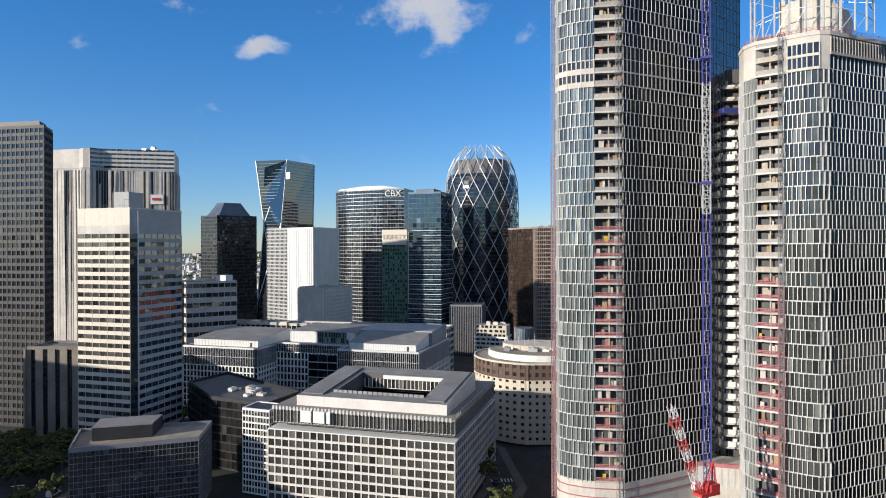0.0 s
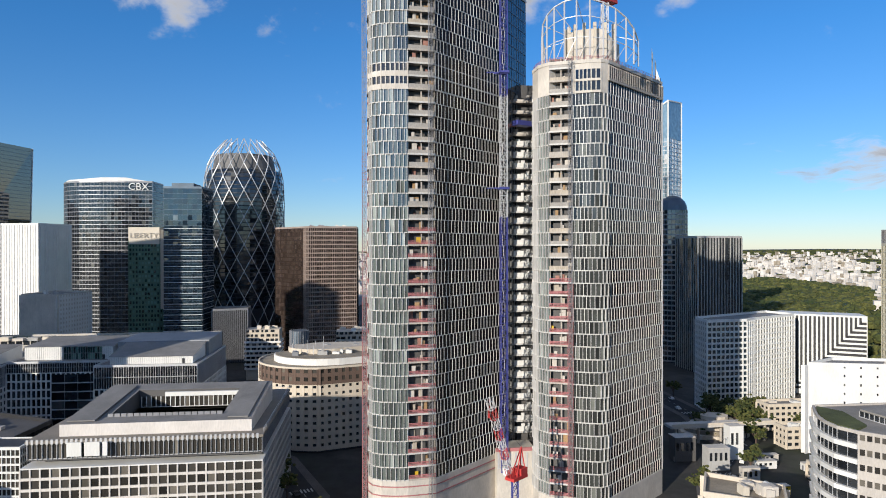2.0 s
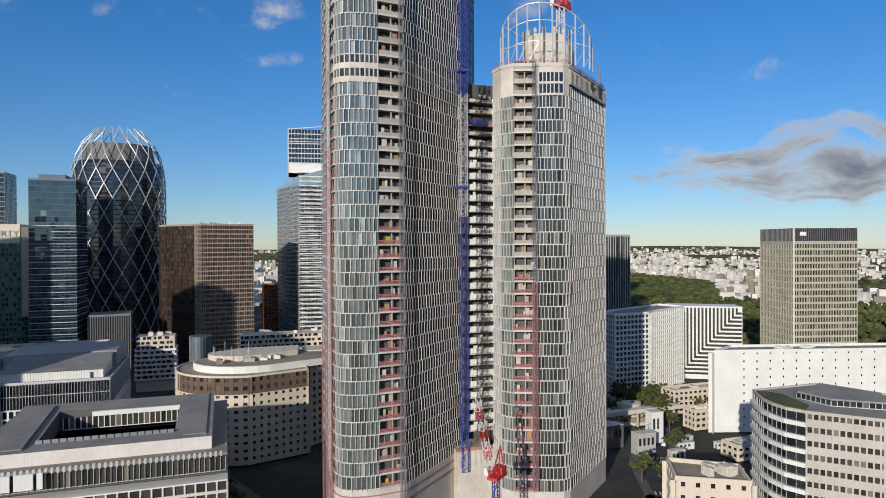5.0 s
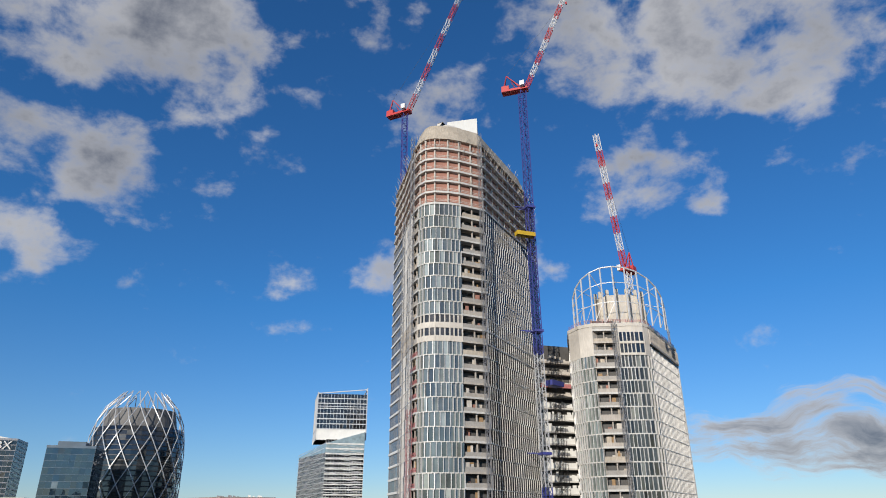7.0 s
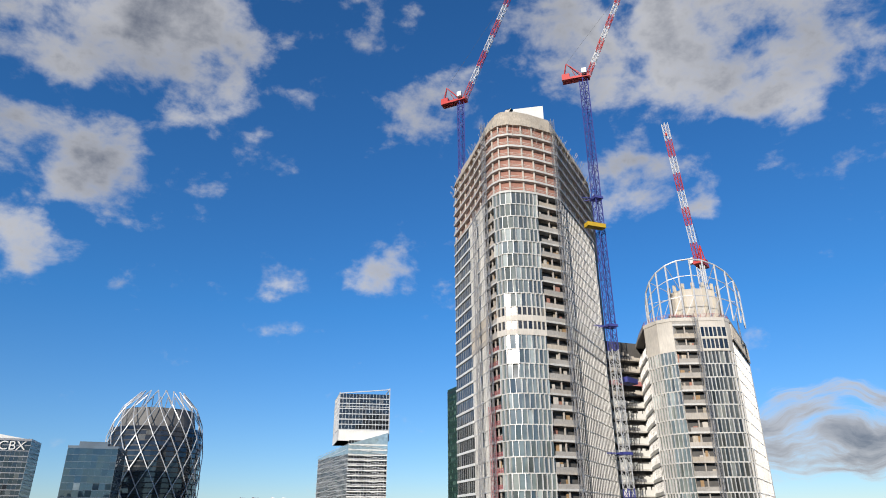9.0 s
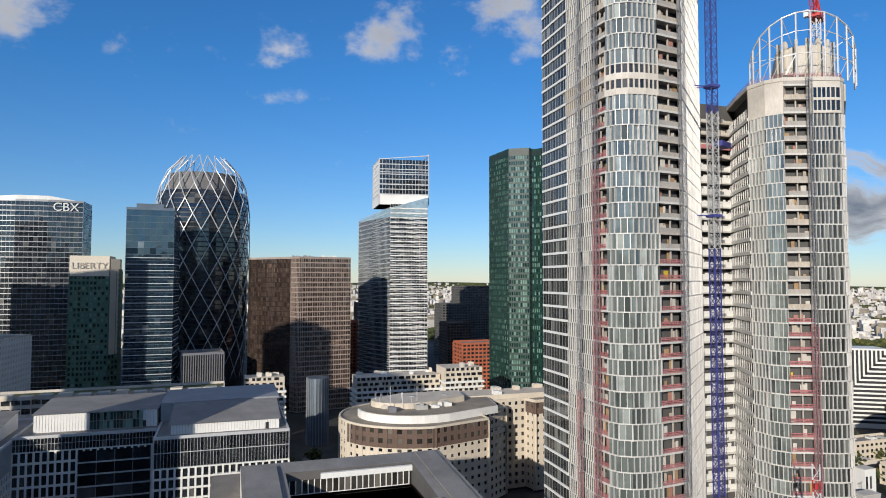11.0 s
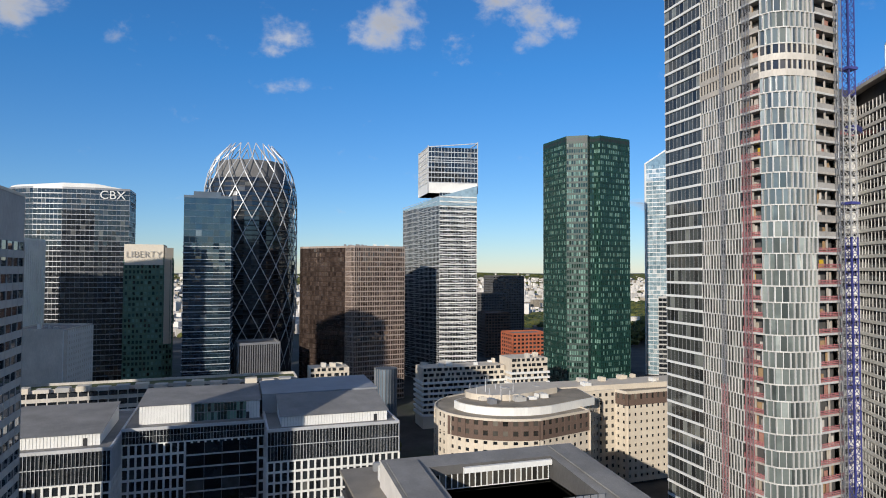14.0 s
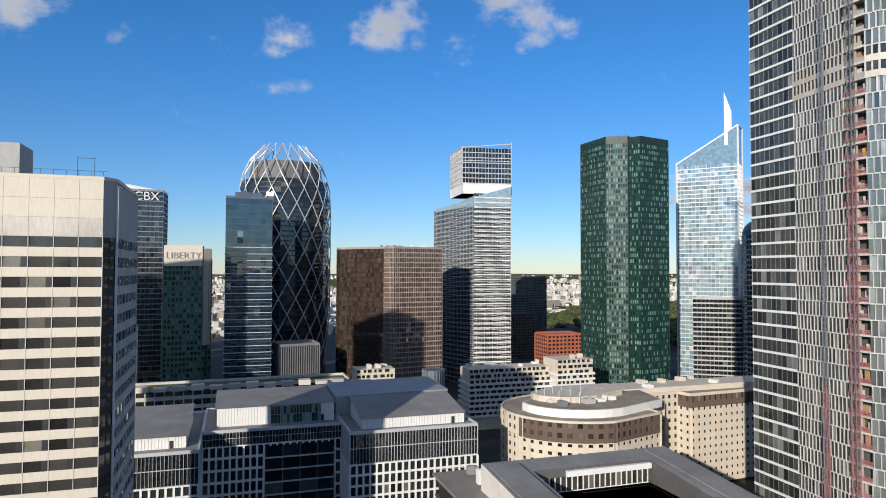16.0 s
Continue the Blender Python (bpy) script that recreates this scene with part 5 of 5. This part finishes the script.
# ---- left edge of the district ----
t = slab_tower("dark_tower", "dark grey office tower with square windows", [(-330, 250), (-279, 255), (-288, 268), (-330, 272)], 150, 39, 2.7, G_DARK, matte("dark_brown_stone", (0.055, 0.048, 0.045), 0.6, 0.2, 0.3, 0.7), 0.4, 0.6, 0.15, 0.25)
Mesh().prism([(-320, 253), (-284, 257), (-290, 266), (-320, 268)], 150, 154).link("plant_room", BLACK, t)
cg = [(-366, 336), (-343, 338), (-338, 336), (-334, 338), (-332, 343), (-330, 345), (-292, 366), (-312, 396), (-366, 380)]
t = slab_tower("grey_tower", "pale grey ribbed concrete tower with rounded corner", cg, 141, 1, 1.6, PALE, GREYWALL, 0.0, 0.3, 0.1, 0.05)
facade(t, cg[3:7], 141, 155, 5, 4.0, G_DARK, PALE, 0.55, 0.1, 0.2, 0.1)
Mesh().prism(inset(cg, 0.4), 141, 154.6).link("top_wall", PALE, t)
Mesh().box((-304.5, 358.2, 119), (7.0, 3.85, 0), (-0.2, 0.4, 0), (0, 0, 6.4)).link("sign_panel", WHITE, t)
Mesh().box((-303.4, 358.4, 121.6), (4.8, 2.65, 0), (-0.1, 0.2, 0), (0, 0, 1.6)).link("sign_bar", CRANERED, t, "red sign bar")
clutter(t, -320, 355, -302, 372, 154.6, 5, (MIDMETAL, PALE), 41, 5)
t = slab_tower("office_block", "low pale concrete block with ribbon windows", [(-283, 366), (-262, 392), (-285, 414), (-306, 386)], 66, 10, 4, G_DARK, PALE, 0.55, 0.3, bm=PALE)
Mesh().block(-276, 388, 66, -268, 396, 71).link("plant_room", WHITE, t)
t = slab_tower("annex", "low rounded pale concrete annex building", [(-296, 298), (-276, 296), (-268, 300), (-266, 310), (-292, 316)], 66, 1, 1.5, PALE, PALE, 0, 0.4, 0.1, 0.2)
t = slab_tower("concrete_block", "weathered concrete block with tall dark window slots", [(-268, 236), (-241, 244), (-246, 262), (-273, 254)], 43, 1, 6.0, G_DARK, matte("stained_concrete", (0.27, 0.235, 0.195), 0.9, 0.3, 0.35, 0.8), 0.0, 3.4, 0.1, 0.5)
th = thing("ventilation_shaft", "round concrete ventilation shaft", "shaft")
Mesh().prism(arc(-196, 300, 5, 5, 0, 345, 23), 0, 36).link("shaft_wall", PALE, th)
BL = [(-192, 252), (-163, 229), (-135, 224.7), (-133, 247), (-188, 276)]
t = slab_tower("dark_block", "black glass block with planted roof terrace", BL, 28, 8, 2.5, G_SHADEBLACK, BLACK, 0.15, 0.12, roof_mat=DARKWALL)
clutter(t, -180, 232, -145, 250, 28.2, 8, (PALE, GREYWALL, WHITE), 51, 1.8)
DG = [(-171, 167), (-139.5, 189.5), (-148, 208), (-186, 186)]
t = slab_tower("grid_block", "dark glass block with a fine pale grid", DG, 24.5, 12, 1.25, G_DARK, MIDMETAL, 0.08, 0.08, 0.10, 0.10, parts=60, roof_mat=ROOFBROWN)
Mesh().prism([(-173, 178), (-157, 188), (-162, 199), (-179, 188)], 24.7, 29).link("plant_room", BLACK, t)
Mesh().prism([(-173, 178), (-157, 188), (-162, 199), (-179, 188)], 29, 29.4).link("plant_roof", ROOFGREY, t)

# ---- low buildings before the skyline ----
t = slab_tower("terrace_building", "long low concrete building with planted yellowing roof terraces", [(-330, 405), (-117, 415), (-117, 432), (-330, 424)], 35, 8, 4.0, G_DARK, PALE, 0.4, 0.5, roof_mat=LAWN)
for i in range(26):
    Mesh().block(-326 + i * 8, 408, 35, -320.5 + i * 8, 413, 36.6 + (i % 3) * 0.4).link("planter", (PALE, GREYWALL, CREAM)[i % 3], t)
t = slab_tower("striped_pavilion", "low block in vertical grey metal fins", [(-144, 518), (-118, 522), (-120, 545), (-146, 540)], 41, 1, 1.5, BLACK, MIDMETAL, 0.0, 0.5, 0.1, 0.5)


def balcony_block(label, x, y, w, d, z, n, seed=1):
    th = thing("flat_block", label, "apartment building")
    rng = random.Random(seed)
    Mesh().block(x + 1, y + 1, 0, x + w - 1, y + d - 1, z).link("wall", STONE, th)
    for k in range(n):
        zz = z - (n - k) * 3.0
        s = (n - k < 3) * (3 - (n - k)) * 1.2
        Mesh().block(x + s, y + s, zz, x + w - s, y + d - s, zz + 1.25).link("balcony", WHITE, th)
        m = Mesh()
        i = 0.0
        while i < w - 4:
            b = rng.uniform(1.2, 3)
            m.block(x + 1.2 + i, y + 0.85, zz + 1.25, x + 1.2 + i + b, y + 1.1, zz + 2.9)
            i += b + rng.uniform(0.6, 2)
        m.link("window_field", G_DARK, th, kind="stuff")
    clutter(th, x + 2, y + 2, x + w - 2, y + d - 2, z, max(4, int(w / 6)), (WHITE, CREAM, PALE), seed, 2.6)
    return th


balcony_block("white stacked-balcony apartment block", -107, 452, 24, 16, 34, 9, 61)
balcony_block("white stepped apartment block with roof terraces", -46, 434, 52, 18, 34, 9, 62)
balcony_block("taller white stepped apartment block with roof terraces", 5, 426, 25, 20, 38.5, 10, 63)
th = thing("ribbed_shaft", "blue grey ribbed metal shaft", "shaft")
Mesh().prism(arc(-68, 430, 6, 6, 0, 345, 23), 0, 36).link("shaft_wall", ZINC, th)
m = Mesh()
for i in range(24):
    a = 2 * math.pi * i / 24
    m.rod((-68 + 6.1 * math.cos(a), 430 + 6.1 * math.sin(a), 0), (-68 + 6.1 * math.cos(a), 430 + 6.1 * math.sin(a), 36.3), 0.25)
m.link("shaft_rib", MIDMETAL, th)
for x, y, w, d, z, mat, nm in ((118, 770, 34, 30, 62, DARKWALL, "dark brown"), (100, 700, 26, 26, 45, BRICK, "brown brick"), (150, 800, 40, 30, 82, DARKWALL, "dark stepped"), (58, 540, 30, 22, 40, ORANGE, "orange brick"), (-20, 640, 30, 24, 52, ORANGE, "red brick"), (8, 700, 22, 30, 66, BRICK, "brown brick"), (-80, 640, 40, 24, 92, DARKWALL, "dark glass")):
    slab_tower("flat_block", nm + " distant flat block with small windows", [(x, y), (x + w, y), (x + w, y + d), (x, y + d)], z, int(z / 3), 3.4, G_DARK, mat, 0.45, 1.2)

# ---- right side of the district ----
IZ = [(240.9, 313.5), (232.6, 282.9), (267.4, 274.5), (275.7, 305)]
t = slab_tower("square_tower", "square office tower with fine pale window grid and black top band", IZ[1:] + IZ[:1], 90, 25, 1.5, G_WARM, matte("olive_grid", (0.46, 0.43, 0.33), 0.7, 0.12, 0.2), 0.30, 0.34, 0.15, 0.28)
facade(t, IZ[1:] + IZ[:1], 90.2, 98.2, 1, 1.2, BLACK, MIDMETAL, 0.0, 0, 0.15, 0.25, closed=True)
Mesh().prism(inset(IZ[1:] + IZ[:1], 0.3), 90, 98.0).link("head_wall", BLACK, t)
Mesh().rod((232.4, 282.6, 0), (232.4, 282.6, 98.2), 0.45).link("corner_strip", WHITE, t)
Mesh().box((235.5, 281.5, 94.2), (3.4, -0.82, 0), (0.05, 0.15, 0), (0, 0, 2.0)).link("sign_panel", WHITE, t, "white sign bars")
WB = [(166.3, 266.5), (177, 263.4), (252, 243), (314, 226), (318, 239), (259, 256.5), (185, 276.5)]
t = slab_tower("white_block", "long white rendered building with tiny windows", WB, 38.4, 10, 6.5, G_DARK, WHITE, 0.74, 5.75, 0.06, 0.06)
clutter(t, 190, 262, 240, 262.5, 38.5, 9, (WHITE, PALE), 71, 1.6)
RB = [(107, 182), (103.4, 176.5), (100.6, 171.5), (98.9, 166.5), (98.4, 161), (100.4, 156), (113, 142), (124, 131), (145, 150), (135, 182)]


def round_block():
    th = thing("round_block", "grey office block with curved white balconies and green roof", "office building")
    P = RB
    core(th, P, 0, 42)
    curve = P[0:6]
    facade(th, curve, 1, 42.8, 11, 2.2, G_DARK, STEELW, 0.32, 0.9, 0.1, 0.05, band_mat=WHITE, parts=60)
    facade(th, P[5:7], 1, 42.8, 11, 1.6, G_WARM, TAUPE, 0.58, 0.1, 0.45, 0.1, parts=80)
    facade(th, P[6:8], 1, 42.8, 11, 3.2, G_WARM, TAUPE, 0.14, 0.35, 1.9, 0.12, band_mat=WHITE)
    facade(th, P[7:] + P[:1], 1, 42.8, 11, 2.6, G_DARK, TAUPE, 0.5, 0.1, 0.8, 0.1)
    roof(th, P, 43, ROOFSAND, 0.5, TAUPE)
    Mesh().prism(inset(P[0:6] + [(107, 160), (111, 174)], 0.8), 43, 43.6).link("green_roof", LAWN, th)
    facade(th, [(112, 170), (113, 159), (124, 150)], 43, 44.6, 1, 1.5, G_DARK, STEELW, 0.1, 0.2, 0.15, 0.1)
    Mesh().prism([(112.2, 170), (113.2, 159.2), (124, 150.2), (134, 160), (128, 176)], 44.6, 45.1).link("upper_roof", ROOFSAND, th)


round_block()
t = slab_tower("yard_building", "beige low building with open roof yard and plant boxes", [(66, 168), (83, 158), (90, 170), (74, 182)], 24, 6, 4.0, G_DARK, STONE, 0.6, 2.8, roof_mat=ROOFBROWN)
clutter(t, 76, 164, 86, 174, 24.2, 10, (PALE, WHITE, CREAM), 81, 2.6)
t = slab_tower("apartment_slab", "dark blue grey apartment slab with white chequered balconies", [(158, 336), (182, 338), (190, 344), (226, 362), (220, 380), (160, 352)], 49, 16, 2.6, G_BLUE, WHITE, 0.34, 0.5, 0.3, 0.6)


def striped_block():
    th = thing("striped_block", "white block with bold black stripes turning diagonally", "building")
    a, b = Vector((234, 377)), Vector((268, 356))
    P = [(226, 386), tuple(a), tuple(b), (276, 372), (240, 396)]
    Mesh().prism(P, 0, 48.5).link("wall", WHITE, th)
    d3, up = Vector((b.x - a.x, b.y - a.y, 0)), Vector((0, 0, 1))
    L = d3.length
    d3 = d3 / L
    nn = Vector((d3.y, -d3.x, 0))
    A = Vector((*a, 0))
    w = L / 17
    for i in range(16):
        x = 0.6 + i * w
        zc = 3 + (i / 16) * 43
        Mesh().box(A + d3 * x + nn * 0.12 + up * zc, d3 * (w * 0.55), nn * -0.2, up * (47.5 - zc)).link("stripe", BLACK, th)
        Mesh().box(A + d3 * x + nn * 0.12 + up * zc, d3 * (L - x - 0.4), nn * -0.2, up * 1.5).link("stripe", BLACK, th)
    c = Vector((226, 386, 0))
    e = (A - c)
    n2 = Vector((e.y, -e.x, 0)).normalized()
    for i in range(6):
        Mesh().box(c + e * (i / 6 + 0.04) + n2 * 0.1, e * 0.08, n2 * -0.2, up * 48).link("stripe", BLACK, th)


striped_block()
slab_tower("dark_tower", "black vertically ribbed office tower", [(206.6, 438), (244, 446), (240, 472), (204, 466)], 96, 1, 2.6, G_DARK, GREYWALL, 0.0, 0.5, 0.1, 0.5)
th = thing("domed_tower", "grey round tower with domed glass top", "skyscraper")
ring = arc(214, 492, 11, 11, 0, 345, 23)
core(th, ring, 0, 118)
facade(th, ring, 0.5, 118, 30, 2.8, G_BLUE, GREYWALL, 0.3, 0.1, 0.2, 0.15, closed=True)
m = Mesh()
for k in range(5):
    a, b = k * 18, (k + 1) * 18
    m.prism(arc(214, 492, 11 * math.cos(radians(a)), 11 * math.cos(radians(a)), 0, 345, 23), 118 + 12 * math.sin(radians(a)), 118 + 12 * math.sin(radians(b)), top=arc(214, 492, max(0.2, 11 * math.cos(radians(b))), max(0.2, 11 * math.cos(radians(b))), 0, 345, 23))
m.link("dome", ZINC, th)

# unseen slabs outside the district's left edge, added to shade the low left side
slab_tower("office_slab", "plain grey unseen slab added to cast shade", [(-372, 100), (-286, 84), (-284, 112), (-370, 128)], 77, 21, 3.4, G_DARK, GREYWALL, 0.4, 0.6)
slab_tower("office_slab", "plain brown unseen slab added to cast shade", [(-268, 58), (-232, 60), (-234, 92), (-268, 90)], 54, 15, 3.4, G_DARK, CONCRETE, 0.4, 0.6)


# ---- streets, trees, vehicles ----
def strip(name, label, line, w, z, mat, parent=None, kind="structure"):
    """A level band of width w along a plan line."""
    m = ribbon(line, False, w / 2, w / 2, z - 0.15, z)
    return m.link(name, mat, parent, label, kind)


KERB = matte("kerb_stone", (0.34, 0.33, 0.31), 0.9, 0.15, 0.3)
MARK = matte("road_paint", (0.62, 0.62, 0.60), 0.8, 0.2, 0.4)
ROADS = [
    ([(-260, 70), (-215, 118), (-196, 150), (-205, 200), (-232, 262)], 11),
    ([(-196, 150), (-150, 140), (-90, 170), (-30, 186), (60, 188), (95, 205)], 12),
    ([(95, 205), (112, 240), (140, 275), (150, 330), (148, 420)], 12),
    ([(-46, 190), (-44, 240), (-60, 282), (-80, 300), (-84, 400)], 9),
    ([(-240, 210), (-232, 282), (-150, 284), (-60, 284)], 9),
    ([(95, 205), (170, 190), (260, 170)], 10),
]
for line, w in ROADS:
    strip("pavement", "grey paved walk along the street", line, w + 7, 0.30, PAVING)
    strip("road", "dark asphalt street with worn markings", line, w, 0.38, ASPHALT)
for line, w in ROADS:
    marks = Mesh()
    for a, b in zip(line, line[1:]):
        a, b = Vector((*a, 0.40)), Vector((*b, 0.40))
        L = (b - a).length
        d = (b - a) / L
        s = Vector((-d.y, d.x, 0))
        for i in range(int(L / 6)):
            marks.box(a + d * (i * 6 + 1) - s * 0.1, d * 2.6, s * 0.2, (0, 0, 0.02))
        for i in range(7):
            marks.box(a + d * 5 + s * (-w / 2 + 0.6 + i * w / 7), d * 3.2, s * 0.6, (0, 0, 0.02))
    marks.link("road_marking_field", MARK, None, "white dashed lines and crossings on asphalt", "stuff")


def make_tree(x, y, h, seed):
    rng = random.Random(seed)
    th = thing("tree", "broad street tree with dark green and yellowing leaves", "tree", "street trees", (x, y, 0))
    m = Mesh()
    m.rod((0, 0, 0), (0, 0, h * 0.35), h * 0.03, 7).rod((0, 0, h * 0.3), (0.2, 0.1, h * 0.65), h * 0.02, 6)
    tips = []
    for i in range(6):
        a = i * 1.05 + rng.random()
        t = Vector((math.cos(a) * h * 0.24, math.sin(a) * h * 0.24, h * rng.uniform(0.5, 0.75)))
        m.rod((0, 0, h * rng.uniform(0.28, 0.4)), t, h * 0.011, 5)
        tips.append(t)
    m.link("trunk", BRICK, th, "dark brown trunk with limbs")
    c = Mesh()
    for i in range(130):
        t = rng.choice(tips)
        s = h * rng.uniform(0.035, 0.075)
        c.lump((t.x + rng.gauss(0, h * 0.10), t.y + rng.gauss(0, h * 0.10), t.z + rng.gauss(0.04 * h, h * 0.09)), s, s, s * 0.8, 0.4)
    c.link("crown", FOLIAGE, th)
    return th


TREES = [make_tree(-214, 196, 13, 1), make_tree(-224, 208, 11, 2), make_tree(96, 186, 10, 3)]
rng = random.Random(77)
for line, w in ROADS:
    for a, b in zip(line, line[1:]):
        a, b = Vector(a), Vector(b)
        L = (b - a).length
        d = (b - a) / L
        s = Vector((-d.y, d.x))
        for i in range(int(L / 13)):
            p = a + d * (i * 13 + rng.uniform(0, 5)) + s * (w / 2 + 2.2) * rng.choice((-1, 1))
            if rng.random() < 0.62:
                copy_thing(rng.choice(TREES), pose(p.x, p.y, 0.25, 0, 0, rng.uniform(0, 360)))
for i in range(26):
    copy_thing(rng.choice(TREES), pose(rng.uniform(-262, -205), rng.uniform(185, 236), 0, 0, 0, rng.uniform(0, 360)))
for i in range(22):
    copy_thing(rng.choice(TREES), pose(rng.uniform(152, 200), rng.uniform(285, 330), 0, 0, 0, rng.uniform(0, 360)))

GLASSCAR = glazing("car_glass", (0.01, 0.01, 0.012), (0.02, 0.02, 0.022), 0.05, 1.6)
RUBBER = matte("tyre_rubber", (0.02, 0.02, 0.02), 0.9)


def make_car(paint, label, long=4.3, high=1.45, van=False):
    th = thing("van" if van else "car", label, "van" if van else "car", "street traffic")
    prof = [(-long / 2, 0.35), (long / 2, 0.35), (long / 2, 0.8), (long / 2 - 0.9, 0.92)]
    prof += [(long / 2 - 1.3, high), (-long / 2 + 0.1, high), (-long / 2, 1.0)] if van else [(long / 2 - 1.7, high), (-long / 2 + 1.0, high), (-long / 2 + 0.2, 0.95), (-long / 2, 0.85)]
    m = Mesh()
    n = len(prof)
    for y in (-0.88, 0.88):
        m.v += [(x, y * (0.86 if z > 1.1 else 1), z) for x, z in prof]
    m.f += [tuple(range(n)), tuple(range(2 * n - 1, n - 1, -1))] + [(i, n + i, n + (i + 1) % n, (i + 1) % n) for i in range(n)]
    m.link("body", paint, th)
    Mesh().block(-long * 0.28, -0.9, 0.95, long * 0.2, 0.9, high - 0.12).link("side_window", GLASSCAR, th)
    Mesh().box((long / 2 - 1.35, -0.7, 0.98), (0.05, 0, 0), (0, 1.4, 0), (-0.36, 0, high - 1.06)).link("windscreen", GLASSCAR, th)
    for x in (-long * 0.31, long * 0.31):
        for y in (-0.92, 0.72):
            Mesh().rod((x, y, 0.33), (x, y + 0.2, 0.33), 0.33, 12).link("wheel", RUBBER, th)
    return th


cars = [make_car(WHITE, "small white parked hatchback on the street"), make_car(BLACK, "black parked saloon car on the street"), make_car(MIDMETAL, "silver grey parked saloon car on the street"), make_car(CRANEWHITE, "tall white delivery van on the street", 5.6, 2.4, True)]
for c_ in cars:
    c_.location = (-200 + 9 * cars.index(c_), 146, 0.38)
for line, w in ROADS:
    for a, b in zip(line, line[1:]):
        a, b = Vector(a), Vector(b)
        L = (b - a).length
        d = (b - a) / L
        s = Vector((-d.y, d.x))
        for i in range(int(L / 11)):
            if rng.random() < 0.5:
                side = rng.choice((-1, 1))
                p = a + d * (i * 11 + 4) + s * side * w * 0.3
                copy_thing(rng.choice(cars), pose(p.x, p.y, 0.38, 0, 0, math.degrees(math.atan2(d.y, d.x)) + (180 if side > 0 else 0)))


# building yard beside the lower tower
def site_cabin(x, y, z, w, d, h, mat, label):
    th = thing("site_cabin", label, "site hut", "building yard")
    Mesh().block(x, y, z, x + w, y + d, z + h).link("wall", mat, th)
    Mesh().block(x - 0.1, y - 0.1, z + h, x + w + 0.1, y + d + 0.1, z + h + 0.15).link("roof", PALE, th)
    for i in range(max(2, int(w / 2.2))):
        Mesh().block(x + 0.5 + i * 2.1, y - 0.05, z + h * 0.45, x + 1.6 + i * 2.1, y + 0.02, z + h * 0.8).link("window", G_DARK, th)
    Mesh().block(x - 0.05, y + 0.5, z, x + 0.02, y + 1.4, z + 2.0).link("door", MIDMETAL, th)


rng = random.Random(15)
for i, (x, y, w, d, h, mat) in enumerate(((128, 262, 6, 5, 14, WHITE), (133, 250, 8, 3, 3, WHITE), (141, 258, 6, 2.5, 2.8, PALE), (112, 250, 9, 5, 9, GREYWALL), (118, 236, 7, 2.6, 5.6, PALE), (150, 246, 6, 2.5, 2.8, WHITE), (155, 242, 6, 2.5, 2.8, CREAM), (122, 224, 7, 3, 3, CRANEYELLOW), (104, 262, 9, 6, 10, DARKWALL))):
    site_cabin(x, y, 0.3, w, d, h, mat, ("white stacked site cabins on the yard", "grey site store on the paved yard")[mat in (GREYWALL, DARKWALL)])
deck = thing("footbridge", "pale concrete deck crossing above the street", "bridge")
Mesh().box((112, 282, 8), (52, 2, 0), (-0.3, 7, 0), (0, 0, 1.1)).link("deck", PALE, deck)
for i in range(5):
    Mesh().rod((116 + i * 11, 286 + i * 0.4, 0), (116 + i * 11, 286 + i * 0.4, 8.1), 0.6, 10).link("pier", CONCRETE, deck)
Mesh().box((112, 281.8, 9.1), (52, 2, 0), (0, 0.15, 0), (0, 0, 1.0)).link("parapet", STONE, deck)
tw_ = thing("terraced_garden", "stepped brown garden terraces with shrubs", "garden")
for k in range(5):
    Mesh().prism(arc(142, 300, 17 - k * 2.6, 12 - k * 1.8, 0, 345, 15), k * 1.8, (k + 1) * 1.8).link("terrace", (STONE, ROOFBROWN)[k % 2], tw_)
sh = Mesh()
for i in range(70):
    a, r = rng.uniform(0, 6.28), rng.uniform(2, 16)
    sh.lump((142 + r * math.cos(a), 300 + r * 0.7 * math.sin(a), max(0.8, 9 - r * 0.5) + rng.uniform(0, 1)), 1.3, 1.3, 1.0)
sh.link("shrub_field", FOLIAGE, tw_, kind="stuff")
for i, (x, y, w, d, h) in enumerate(((160, 272, 16, 8, 9), (146, 230, 40, 9, 6), (170, 300, 30, 10, 12))):
    t = slab_tower("low_building", "low beige service building beside the street", [(x, y), (x + w, y), (x + w, y + d), (x, y + d)], h, max(2, int(h / 3)), 3.0, G_DARK, STONE, 0.5, 1.2)
    clutter(t, x + 1, y + 1, x + w - 1, y + d - 1, h + 0.1, 4, (PALE, WHITE, GREYWALL), 90 + i, 1.5)
lm = thing("street_lamp", "tall grey double-armed street lamp", "street lamp", "street lamps", (-205, 160, 0.3))
Mesh().rod((0, 0, 0), (0, 0, 9), 0.09, 6).link("pole", MIDMETAL, lm)
Mesh().rod((-1.6, 0, 9), (1.6, 0, 9.2), 0.06, 5).link("arm", MIDMETAL, lm)
for x in (-1.7, 1.5):
    Mesh().block(x - 0.3, -0.15, 8.95, x + 0.5, 0.15, 9.1).link("lamp_head", MIDMETAL, lm)
for x, y in ((-198, 172), (-205, 196), (-180, 148), (-140, 150), (-60, 188), (-20, 192), (104, 222), (126, 262), (146, 300)):
    copy_thing(lm, pose(x, y, 0.3, 0, 0, 30))
